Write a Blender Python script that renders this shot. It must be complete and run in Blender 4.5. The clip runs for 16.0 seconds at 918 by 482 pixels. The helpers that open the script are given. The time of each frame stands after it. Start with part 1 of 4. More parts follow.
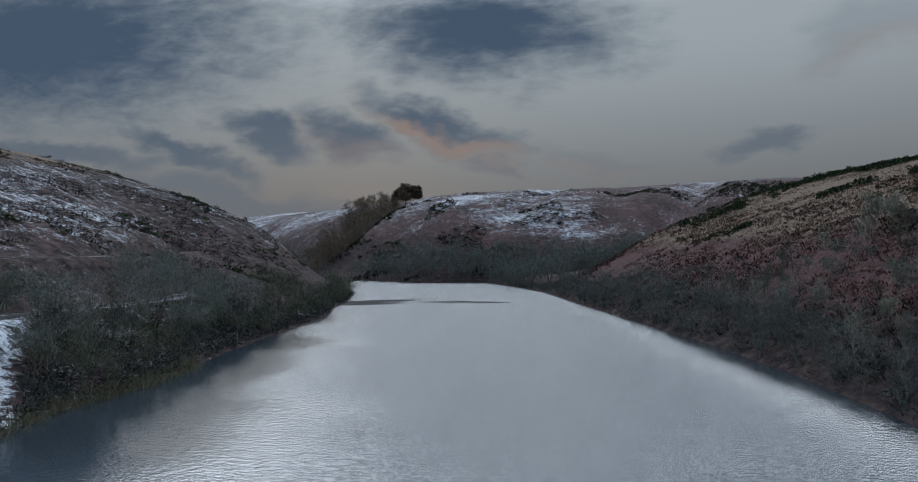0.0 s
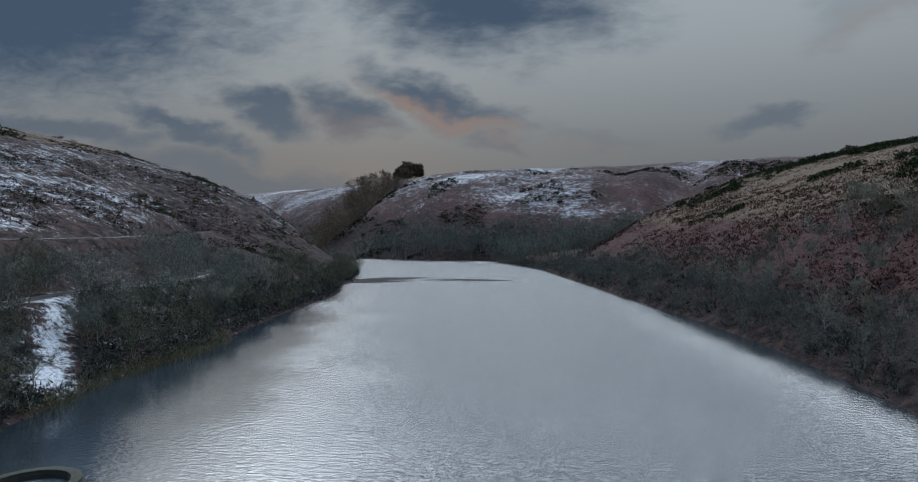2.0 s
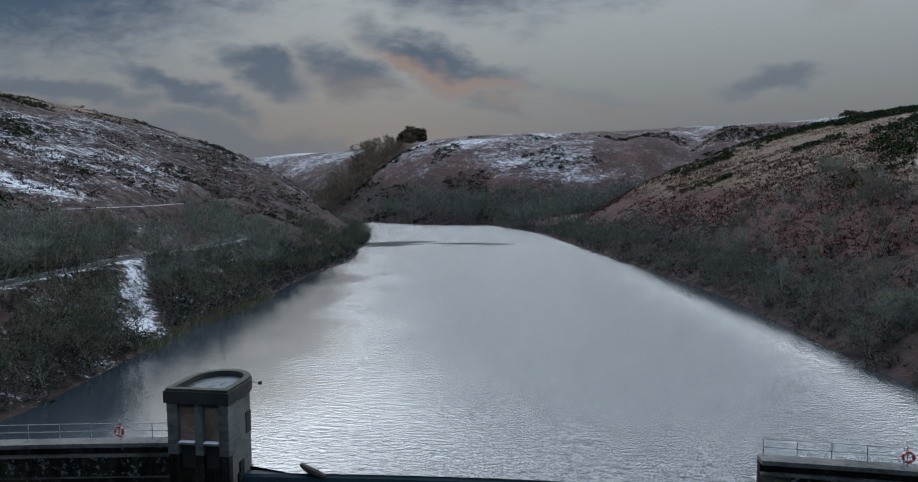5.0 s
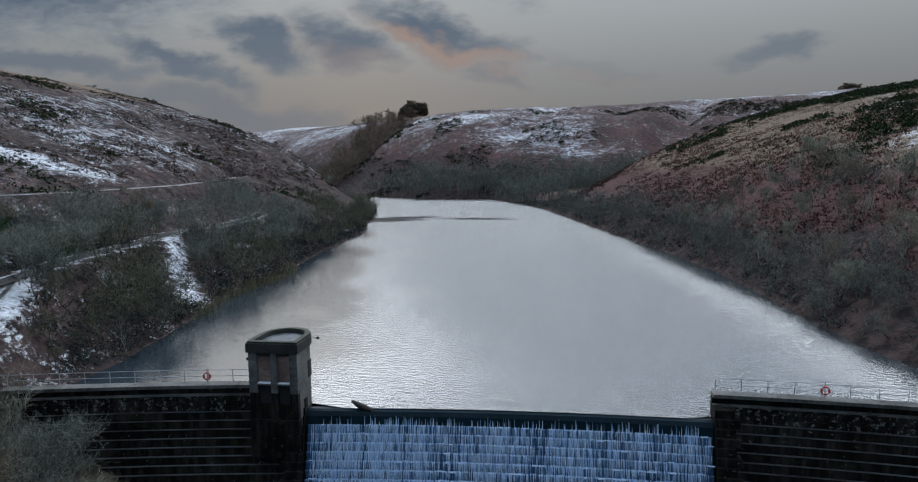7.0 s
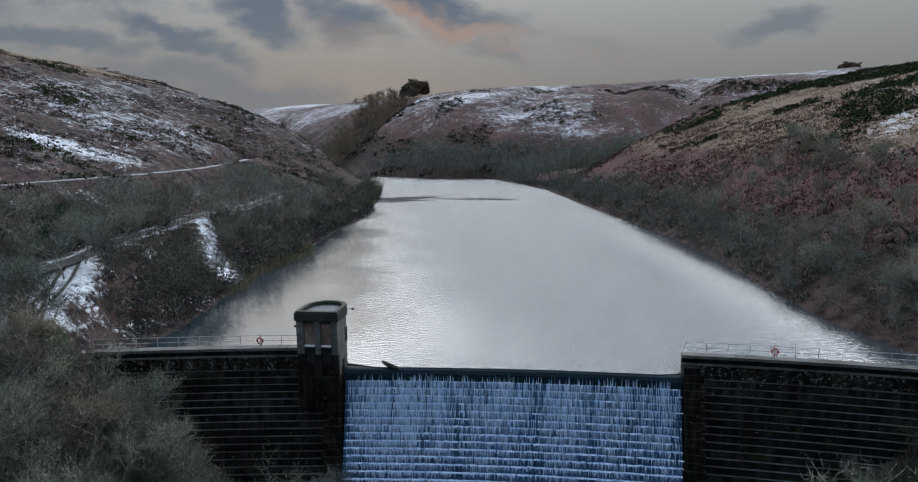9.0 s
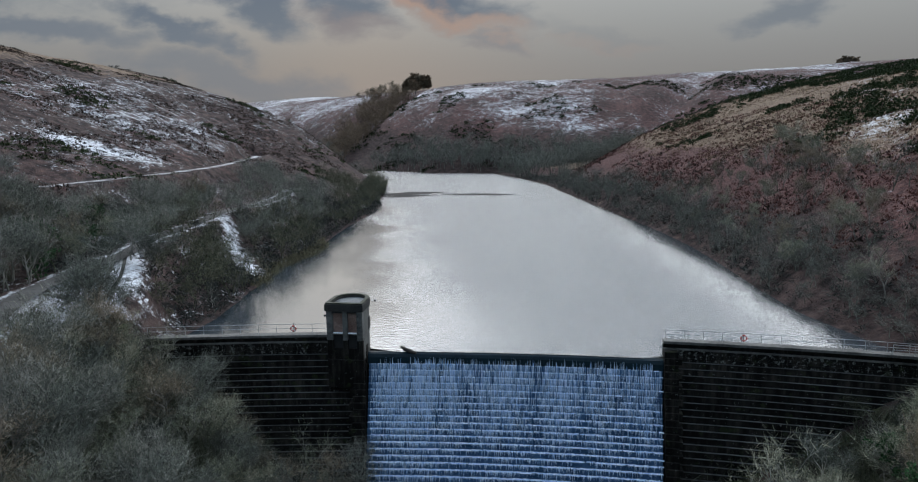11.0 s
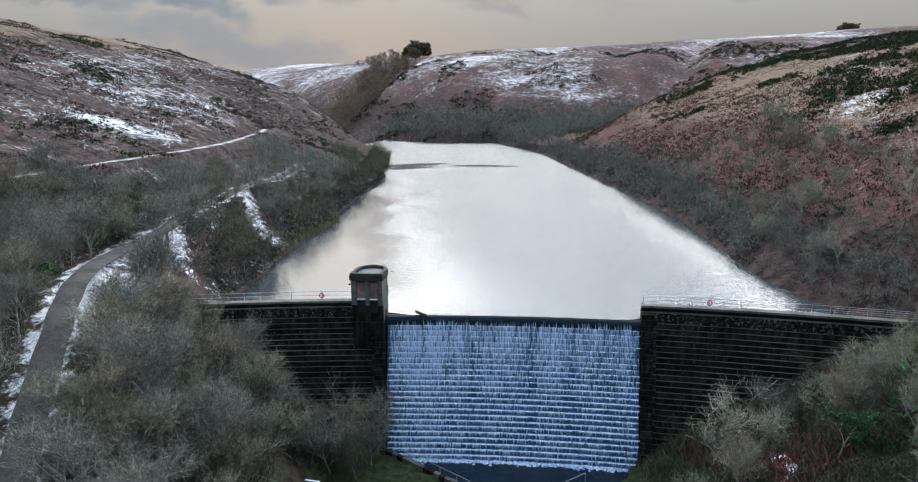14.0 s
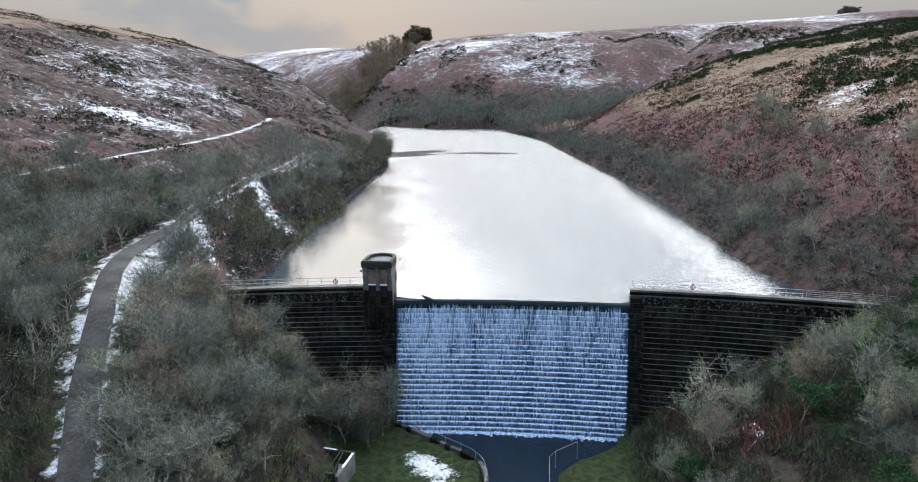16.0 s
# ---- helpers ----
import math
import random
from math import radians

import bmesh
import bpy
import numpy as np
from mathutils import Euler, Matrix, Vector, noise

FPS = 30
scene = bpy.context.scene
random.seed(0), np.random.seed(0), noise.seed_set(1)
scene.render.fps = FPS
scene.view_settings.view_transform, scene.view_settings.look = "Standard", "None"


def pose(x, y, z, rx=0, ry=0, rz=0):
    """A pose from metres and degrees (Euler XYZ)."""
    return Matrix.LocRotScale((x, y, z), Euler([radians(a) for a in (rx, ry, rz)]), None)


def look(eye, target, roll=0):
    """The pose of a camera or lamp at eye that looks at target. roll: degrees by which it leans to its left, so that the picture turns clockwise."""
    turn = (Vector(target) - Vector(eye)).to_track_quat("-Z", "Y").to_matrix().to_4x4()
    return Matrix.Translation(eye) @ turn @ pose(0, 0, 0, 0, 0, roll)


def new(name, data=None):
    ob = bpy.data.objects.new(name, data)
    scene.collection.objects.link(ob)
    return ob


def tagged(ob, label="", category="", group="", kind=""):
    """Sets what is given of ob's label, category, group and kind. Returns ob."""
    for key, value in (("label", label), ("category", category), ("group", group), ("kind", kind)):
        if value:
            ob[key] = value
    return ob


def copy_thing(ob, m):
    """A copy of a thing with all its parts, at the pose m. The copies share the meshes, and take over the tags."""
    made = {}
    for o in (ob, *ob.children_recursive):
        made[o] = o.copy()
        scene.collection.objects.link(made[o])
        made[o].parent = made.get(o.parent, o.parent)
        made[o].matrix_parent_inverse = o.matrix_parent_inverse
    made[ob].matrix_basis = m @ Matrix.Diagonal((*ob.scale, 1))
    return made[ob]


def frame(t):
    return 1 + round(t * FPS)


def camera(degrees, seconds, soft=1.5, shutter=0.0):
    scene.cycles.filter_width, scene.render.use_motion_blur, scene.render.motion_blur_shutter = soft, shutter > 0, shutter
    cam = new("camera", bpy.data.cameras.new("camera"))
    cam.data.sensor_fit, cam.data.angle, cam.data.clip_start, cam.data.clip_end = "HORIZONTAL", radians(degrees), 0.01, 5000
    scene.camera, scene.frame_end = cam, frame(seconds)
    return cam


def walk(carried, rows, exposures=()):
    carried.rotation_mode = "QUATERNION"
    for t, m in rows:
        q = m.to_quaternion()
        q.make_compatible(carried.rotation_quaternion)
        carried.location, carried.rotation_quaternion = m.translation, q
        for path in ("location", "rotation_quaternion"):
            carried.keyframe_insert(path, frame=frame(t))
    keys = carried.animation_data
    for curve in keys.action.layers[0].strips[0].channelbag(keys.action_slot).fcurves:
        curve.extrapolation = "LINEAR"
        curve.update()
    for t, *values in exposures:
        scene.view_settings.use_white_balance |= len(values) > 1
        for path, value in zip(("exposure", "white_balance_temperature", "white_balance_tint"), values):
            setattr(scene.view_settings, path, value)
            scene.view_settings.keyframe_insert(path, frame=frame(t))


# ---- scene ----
cam = camera(73.2, 16.0, soft=1.1)
PATH = [
    (0, (3.527, -14.982, 16.332), (3.25, -13.002, 16.385), -0.5),
    (0.5, (3.476, -16.67, 16.662), (3.2, -14.689, 16.697), -0.5),
    (1, (3.431, -18.568, 16.937), (3.153, -16.587, 16.95), -0.4),
    (1.5, (3.392, -20.65, 17.176), (3.112, -18.67, 17.167), -0.4),
    (2, (3.357, -22.892, 17.398), (3.079, -20.912, 17.376), -0.4),
    (2.5, (3.329, -25.27, 17.615), (3.049, -23.29, 17.584), -0.4),
    (3, (3.305, -27.759, 17.841), (3.025, -25.779, 17.792), -0.4),
    (3.5, (3.286, -30.338, 18.084), (3.007, -28.359, 18.01), -0.4),
    (4, (3.273, -32.984, 18.351), (2.993, -31.006, 18.252), -0.4),
    (6.5, (3.282, -46.545, 20.179), (3.003, -44.575, 19.973), -0.4),
    (7, (3.3, -49.204, 20.647), (3.019, -47.237, 20.418), -0.6),
    (7.5, (3.324, -51.812, 21.143), (3.043, -49.847, 20.895), -0.6),
    (8, (3.353, -54.357, 21.666), (3.073, -52.395, 21.398), -0.5),
    (8.5, (3.389, -56.832, 22.21), (3.108, -54.872, 21.924), -0.5),
    (9, (3.431, -59.227, 22.772), (3.15, -57.27, 22.47), -0.6),
    (11.5, (3.751, -69.881, 25.689), (3.467, -67.929, 25.36), -0.6),
    (12, (3.84, -71.75, 26.269), (3.556, -69.798, 25.938), -0.7),
    (12.5, (3.938, -73.543, 26.842), (3.656, -71.593, 26.498), -0.6),
    (13, (4.046, -75.27, 27.408), (3.765, -73.326, 27.031), -0.6),
    (13.5, (4.164, -76.942, 27.968), (3.884, -75.005, 27.559), -0.7),
    (14, (4.293, -78.575, 28.525), (4.013, -76.643, 28.091), -0.7),
    (14.5, (4.434, -80.186, 29.083), (4.154, -78.257, 28.635), -0.7),
    (15, (4.587, -81.795, 29.649), (4.307, -79.87, 29.188), -0.7),
    (15.5, (4.753, -83.426, 30.232), (4.472, -81.503, 29.759), -0.8),
    (16, (4.933, -85.104, 30.841), (4.651, -83.184, 30.357), -0.9),
]
walk(cam, [(t, look(eye, target, roll)) for t, eye, target, roll in PATH],
     [(0, -0.56, 5550, 3), (4, -0.46, 5600, 3), (9, -0.12, 5900, 5), (11.3, 0.03, 6000, 5), (12.1, 0.33, 6000, 6), (14, 0.62, 6100, 6), (16, 0.88, 6200, 7)])

# ---------------------------------------------------------------- world, sun
WARM_AZ = radians(-17)


def nodes_of(tree):
    tree.nodes.clear()
    return tree.nodes, tree.links


def wire(links, a, b):
    links.new(a, b)


class Net:
    """Short-hand for node trees."""

    def __init__(self, tree):
        self.n, self.l = nodes_of(tree)

    def add(self, kind, **props):
        node = self.n.new(kind)
        for key, value in props.items():
            setattr(node, key, value)
        return node

    def put(self, socket, value):
        if value is None:
            return
        if hasattr(value, "is_output"):
            self.l.new(value, socket)
        else:
            socket.default_value = value

    def math(self, op, a, b=None, c=None, clamp=False):
        node = self.add("ShaderNodeMath", operation=op, use_clamp=clamp)
        for socket, value in zip(node.inputs, (a, b, c)):
            self.put(socket, value)
        return node.outputs[0]

    def ramp(self, value, low, high, a=0.0, b=1.0):
        node = self.add("ShaderNodeMapRange", interpolation_type="SMOOTHSTEP")
        for socket, v in zip(node.inputs[:5], (value, low, high, a, b)):
            self.put(socket, v)
        return node.outputs[0]

    def mix(self, f, a, b, blend="MIX"):
        node = self.add("ShaderNodeMix", data_type="RGBA", blend_type=blend)
        self.put(node.inputs[0], f)
        for socket, v in ((node.inputs[6], a), (node.inputs[7], b)):
            self.put(socket, (*v, 1.0) if isinstance(v, tuple) and len(v) == 3 else v)
        return node.outputs[2]

    def noise(self, vector, scale, detail=3.0, rough=0.55, distort=0.0):
        node = self.add("ShaderNodeTexNoise")
        self.put(node.inputs["Vector"], vector)
        node.inputs["Scale"].default_value = scale
        node.inputs["Detail"].default_value = detail
        node.inputs["Roughness"].default_value = rough
        node.inputs["Distortion"].default_value = distort
        return node.outputs["Fac"]

    def stretch(self, vector, x, y, z, turn=0.0):
        node = self.add("ShaderNodeMapping")
        self.put(node.inputs["Vector"], vector)
        node.inputs["Scale"].default_value = (x, y, z)
        node.inputs["Rotation"].default_value = (0, 0, turn)
        return node.outputs[0]

    def bump(self, height, strength, distance):
        node = self.add("ShaderNodeBump")
        self.put(node.inputs["Height"], height)
        node.inputs["Strength"].default_value = strength
        node.inputs["Distance"].default_value = distance
        return node.outputs[0]


# low clouds: across, up, half width, half height (as tangents of the view), tilt, thickness, warm underside
CLOUDS = [
    (-0.92, 0.400, 0.42, 0.135, 0.0, 1.0, 0.0),
    (-0.10, 0.375, 0.21, 0.075, -0.12, 1.0, 0.0),
    (-0.33, 0.215, 0.075, 0.036, -0.25, 0.9, 0.35),
    (-0.175, 0.222, 0.115, 0.034, -0.42, 0.95, 1.0),
    (-0.47, 0.214, 0.085, 0.028, -0.30, 0.9, 0.0),
    (-0.62, 0.192, 0.12, 0.022, -0.38, 0.9, 0.0),
    (-0.90, 0.196, 0.24, 0.020, -0.05, 0.75, 0.0),
    (-0.54, 0.108, 0.20, 0.030, -0.22, 0.6, 0.0),
    (0.335, 0.172, 0.06, 0.016, 0.0, 0.7, 0.0),
    (0.50, 0.345, 0.11, 0.045, 0.3, 0.22, 1.0),
    (0.06, 0.150, 0.07, 0.016, -0.2, 0.2, 1.0),
    (-0.09, 0.150, 0.05, 0.014, -0.2, 0.5, 0.3),
]


def make_world():
    world = bpy.data.worlds.new("dusk_sky")
    scene.world = world
    world.use_nodes = True
    net = Net(world.node_tree)
    way = net.add("ShaderNodeTexCoord").outputs["Generated"]
    parts = net.add("ShaderNodeSeparateXYZ")
    net.put(parts.inputs[0], way)
    x, y, z = parts.outputs
    sky = net.add("ShaderNodeTexSky", sky_type="NISHITA", sun_disc=False,
                  sun_elevation=radians(4), sun_rotation=WARM_AZ, air_density=1.2, dust_density=2.5)
    clear = net.mix(1.0, sky.outputs[0], (0.06, 0.06, 0.06), "MULTIPLY")
    # thin veil over the whole sky: warm low down towards the sunset, blue overhead and behind
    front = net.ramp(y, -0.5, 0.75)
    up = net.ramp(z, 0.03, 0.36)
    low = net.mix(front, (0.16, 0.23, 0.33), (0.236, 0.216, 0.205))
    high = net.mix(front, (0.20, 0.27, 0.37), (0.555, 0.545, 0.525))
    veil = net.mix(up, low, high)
    # bright band added above the view, towards the sunset, to brighten the lake
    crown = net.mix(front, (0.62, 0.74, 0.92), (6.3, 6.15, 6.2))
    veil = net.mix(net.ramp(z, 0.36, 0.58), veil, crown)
    veil = net.mix(net.ramp(z, 0.55, 0.95), veil, (0.62, 0.72, 0.88))
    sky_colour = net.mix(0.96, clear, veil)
    safe = net.math("MAXIMUM", y, 0.05)
    u, v = net.math("DIVIDE", x, safe), net.math("DIVIDE", z, safe)
    glow = net.math("MULTIPLY", net.ramp(net.math("ABSOLUTE", net.math("ADD", u, 0.33)), 0.6, 0.0), net.ramp(v, 0.20, 0.05))
    glow = net.math("MULTIPLY", glow, net.ramp(y, 0.1, 0.4))
    sky_colour = net.mix(net.math("MULTIPLY", glow, 0.45), sky_colour, (0.345, 0.305, 0.28))
    plane = net.add("ShaderNodeCombineXYZ")
    net.put(plane.inputs[0], u)
    net.put(plane.inputs[1], net.math("MULTIPLY", v, 1.8))
    # two scales of billow push the cloud outlines about
    billow = net.add("ShaderNodeTexNoise")
    net.put(billow.inputs["Vector"], plane.outputs[0])
    billow.inputs["Scale"].default_value, billow.inputs["Detail"].default_value, billow.inputs["Roughness"].default_value = 7.0, 5.0, 0.55
    push = net.add("ShaderNodeSeparateColor")
    net.put(push.inputs[0], billow.outputs["Color"])
    wu = net.math("ADD", u, net.math("MULTIPLY", net.math("SUBTRACT", push.outputs[0], 0.5), 0.22))
    wv = net.math("ADD", v, net.math("MULTIPLY", net.math("SUBTRACT", push.outputs[1], 0.5), 0.11))
    wisp = net.math("SUBTRACT", net.noise(net.stretch(plane.outputs[0], 1, 1.5, 1, 0.4), 16.0, 6.0, 0.62, 0.4), 0.5)
    cover, warm = None, None
    for cu, cv, ru, rv, tilt, thick, tint in CLOUDS:
        du = net.math("SUBTRACT", wu, cu)
        a = net.math("DIVIDE", du, ru)
        b = net.math("DIVIDE", net.math("SUBTRACT", net.math("SUBTRACT", wv, cv), net.math("MULTIPLY", du, tilt)), rv)
        r = net.math("SQRT", net.math("ADD", net.math("MULTIPLY", a, a), net.math("MULTIPLY", b, b)))
        soft = net.ramp(net.math("ADD", r, net.math("MULTIPLY", wisp, 0.9)), 1.6, 0.35, 0.0, thick)
        if tint:
            under = net.math("MULTIPLY", net.math("MULTIPLY", soft, net.ramp(b, 0.25, -0.65)), tint)
            warm = under if warm is None else net.math("MAXIMUM", warm, under)
        cover = soft if cover is None else net.math("MAXIMUM", cover, soft)
    gate = net.ramp(y, 0.1, 0.35)
    # loose cloud over the rest of the sky
    rest = net.ramp(net.noise(net.stretch(way, 1, 1, 2.4), 2.2, 6.0, 0.6, 0.3), 0.52, 0.72, 0.0, 0.25)
    rest = net.math("MULTIPLY", rest, net.ramp(z, 0.42, 0.62))
    cover = net.math("MAXIMUM", net.math("MULTIPLY", cover, gate), rest)
    cloud = net.mix(net.ramp(v, 0.1, 0.34), (0.185, 0.20, 0.225), (0.10, 0.13, 0.18))
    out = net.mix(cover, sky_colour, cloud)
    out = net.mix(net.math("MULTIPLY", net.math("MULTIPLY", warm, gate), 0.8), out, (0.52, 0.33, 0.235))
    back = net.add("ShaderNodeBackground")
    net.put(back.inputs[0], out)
    back.inputs[1].default_value = 1.0
    net.l.new(back.outputs[0], net.add("ShaderNodeOutputWorld").inputs[0])


make_world()
lamp = bpy.data.lights.new("sun", "SUN")
lamp.energy, lamp.angle, lamp.color = 0.3, radians(40), (1.0, 0.86, 0.74)
sun = new("sun", lamp)
sun.matrix_basis = look((0, 0, 0), (-math.sin(WARM_AZ) * 10, -math.cos(WARM_AZ) * 10, -2.6))


# ---------------------------------------------------------------- materials
def material(name, build):
    mat = bpy.data.materials.new(name)
    mat.use_nodes = True
    net = Net(mat.node_tree)
    shader = net.add("ShaderNodeBsdfPrincipled")
    net.l.new(shader.outputs[0], net.add("ShaderNodeOutputMaterial").inputs[0])
    build(net, shader.inputs)
    return mat


def plain(name, a, b, scale=3.0, rough=0.8, metal=0.0, relief=0.3, depth=0.02, vary=0.0, gloss=0.5):
    """Two tones broken up at two scales, with a fine relief; vary: how far separate pieces differ."""

    def build(net, i):
        where = net.add("ShaderNodeNewGeometry").outputs["Position"]
        big, small = net.noise(where, scale * 0.23, 4.0), net.noise(where, scale * 2.1, 4.0, 0.65)
        f = net.ramp(net.math("ADD", net.math("MULTIPLY", big, 0.6), net.math("MULTIPLY", small, 0.4)), 0.35, 0.65)
        colour = net.mix(f, a, b)
        if vary:
            pick = net.add("ShaderNodeObjectInfo").outputs["Random"]
            colour = net.mix(1.0, colour, net.mix(pick, (1 - vary,) * 3, (1 + vary,) * 3), "MULTIPLY")
        net.put(i["Base Color"], colour)
        i["Roughness"].default_value, i["Metallic"].default_value = rough, metal
        i["Specular IOR Level"].default_value = gloss
        net.put(i["Normal"], net.bump(small, relief, depth))

    return material(name, build)


def twig_material(name, a, b):
    def build(net, i):
        isle = net.add("ShaderNodeNewGeometry").outputs["Random Per Island"]
        pick = net.add("ShaderNodeObjectInfo").outputs["Random"]
        colour = net.mix(isle, a, b)
        colour = net.mix(1.0, colour, net.mix(pick, (0.6, 0.66, 0.6), (1.4, 1.35, 1.26)), "MULTIPLY")
        net.put(i["Base Color"], colour)
        i["Roughness"].default_value = 0.85
        i["Specular IOR Level"].default_value = 0.06

    return material(name, build)


def ground_build(net, i):
    geo = net.add("ShaderNodeNewGeometry")
    where = geo.outputs["Position"]
    cover = net.add("ShaderNodeAttribute", attribute_name="cover")
    split = net.add("ShaderNodeSeparateColor")
    net.put(split.inputs[0], cover.outputs["Color"])
    snow, tan, red = split.outputs
    green = cover.outputs["Alpha"]
    fine = net.noise(where, 1.1, 6.0, 0.7)
    clump = net.noise(net.stretch(where, 1, 1, 1.6), 0.35, 5.0, 0.65)
    broad = net.noise(where, 0.035, 4.0, 0.6)
    heath = net.mix(net.ramp(clump, 0.35, 0.65), (0.016, 0.012, 0.012), (0.075, 0.052, 0.047))
    bracken = net.mix(net.ramp(fine, 0.35, 0.65), (0.042, 0.022, 0.021), (0.132, 0.070, 0.064))
    grass = net.mix(net.ramp(fine, 0.3, 0.7), (0.085, 0.060, 0.041), (0.245, 0.18, 0.13))
    turf = net.mix(net.ramp(fine, 0.3, 0.7), (0.012, 0.020, 0.009), (0.045, 0.062, 0.024))

    def patchy(amount, f, spread=0.22):
        return net.ramp(net.math("ADD", amount, net.math("MULTIPLY", net.math("SUBTRACT", f, 0.5), 1.8)), 0.5 - spread, 0.5 + spread)

    blot = net.math("ADD", net.math("MULTIPLY", clump, 0.55), net.math("MULTIPLY", broad, 0.45))
    colour = net.mix(patchy(red, blot), heath, bracken)
    colour = net.mix(patchy(tan, blot), colour, grass)
    colour = net.mix(patchy(green, clump), colour, turf)
    speck = net.math("ADD", net.math("MULTIPLY", net.noise(net.stretch(where, 1, 1, 1.4), 1.3, 6.0, 0.8), 0.50), net.math("MULTIPLY", net.noise(where, 0.09, 5.0, 0.65), 0.22))
    speck = net.math("ADD", speck, net.math("MULTIPLY", net.noise(net.stretch(where, 1, 1, 1.6), 0.33, 4.0, 0.7), 0.28))
    lying = patchy(snow, speck, 0.09)
    # stems poke through the thin snow
    lying = net.math("MULTIPLY", lying, net.ramp(net.noise(where, 2.4, 5.0, 0.75), 0.36, 0.56, 0.55, 1.0))
    colour = net.mix(lying, colour, (0.74, 0.77, 0.82))
    net.put(i["Base Color"], colour)
    net.put(i["Roughness"], net.math("SUBTRACT", 0.95, net.math("MULTIPLY", lying, 0.3)))
    i["Specular IOR Level"].default_value = 0.15
    net.put(i["Normal"], net.bump(net.math("ADD", fine, net.math("MULTIPLY", clump, 1.5)), 0.8, 0.5))


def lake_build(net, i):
    where = net.add("ShaderNodeNewGeometry").outputs["Position"]
    split = net.add("ShaderNodeSeparateXYZ")
    net.put(split.inputs[0], where)
    drift = net.noise(net.stretch(where, 0.5, 1.0, 1), 0.022, 2.0, 0.5)
    # the lee of the left bank lies calmer than the open water
    lee = net.math("ADD", net.math("ADD", split.outputs[0], net.math("MULTIPLY", split.outputs[1], 0.31)), net.math("MULTIPLY", drift, 50.0))
    wind = net.ramp(lee, -4.0, 38.0)
    # and so does the strip under the right-hand slope
    gap = net.math("SUBTRACT", net.math("SUBTRACT", 43.0, net.math("MULTIPLY", split.outputs[1], 0.10)), split.outputs[0])
    wind = net.math("MULTIPLY", wind, net.ramp(net.math("ADD", gap, net.math("MULTIPLY", drift, 10.0)), 3.0, 24.0, 0.10, 1.0))
    a = net.noise(net.stretch(where, 0.55, 1.3, 1, 0.30), 1.8, 3.0, 0.6)
    b = net.noise(net.stretch(where, 0.8, 1.7, 1, -0.35), 4.0, 2.0, 0.5)
    swell = net.noise(net.stretch(where, 0.3, 0.8, 1, 0.2), 0.22, 2.0)
    waves = net.math("ADD", net.math("ADD", a, net.math("MULTIPLY", b, 0.4)), net.math("MULTIPLY", swell, 0.35))
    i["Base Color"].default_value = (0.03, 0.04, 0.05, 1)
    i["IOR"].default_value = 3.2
    net.put(i["Roughness"], net.math("ADD", 0.03, net.math("MULTIPLY", wind, 0.17)))
    bump = net.add("ShaderNodeBump")
    net.put(bump.inputs["Height"], waves)
    net.put(bump.inputs["Strength"], net.math("ADD", 0.05, net.math("MULTIPLY", wind, 0.62)))
    bump.inputs["Distance"].default_value = 0.72
    net.put(i["Normal"], bump.outputs[0])


def masonry_build(net, i, spotted=0.63):
    where = net.add("ShaderNodeNewGeometry").outputs["Position"]
    big = net.noise(where, 0.35, 5.0, 0.65)
    small = net.noise(where, 3.2, 5.0, 0.7)
    streak = net.noise(net.stretch(where, 1.6, 1.6, 0.16), 1.0, 4.0, 0.6)
    tone = net.math("ADD", net.math("MULTIPLY", big, 0.4), net.math("MULTIPLY", streak, 0.6))
    colour = net.mix(net.ramp(tone, 0.42, 0.68), (0.004, 0.004, 0.004), (0.034, 0.032, 0.028))
    pick = net.add("ShaderNodeObjectInfo").outputs["Random"]
    colour = net.mix(1.0, colour, net.mix(pick, (0.65, 0.65, 0.65), (1.35, 1.3, 1.25)), "MULTIPLY")
    moss = net.ramp(net.noise(where, 0.9, 4.0), 0.58, 0.7)
    colour = net.mix(net.math("MULTIPLY", moss, 0.5), colour, (0.03, 0.04, 0.015))
    lichen = net.ramp(net.noise(where, 2.6, 5.0, 0.7), spotted, spotted + 0.06)
    colour = net.mix(net.math("MULTIPLY", lichen, 0.6), colour, (0.24, 0.25, 0.235))
    net.put(i["Base Color"], colour)
    i["Roughness"].default_value = 0.75
    i["Specular IOR Level"].default_value = 0.12
    net.put(i["Normal"], net.bump(small, 0.35, 0.03))


def foam_build(net, i):
    isle = net.add("ShaderNodeNewGeometry").outputs["Random Per Island"]
    # the blue sky light and shade on the white foam are put into its colour
    net.put(i["Base Color"], net.mix(isle, (0.20, 0.37, 0.67), (0.78, 0.89, 0.99)))
    i["Roughness"].default_value = 0.35
    i["IOR"].default_value = 1.33


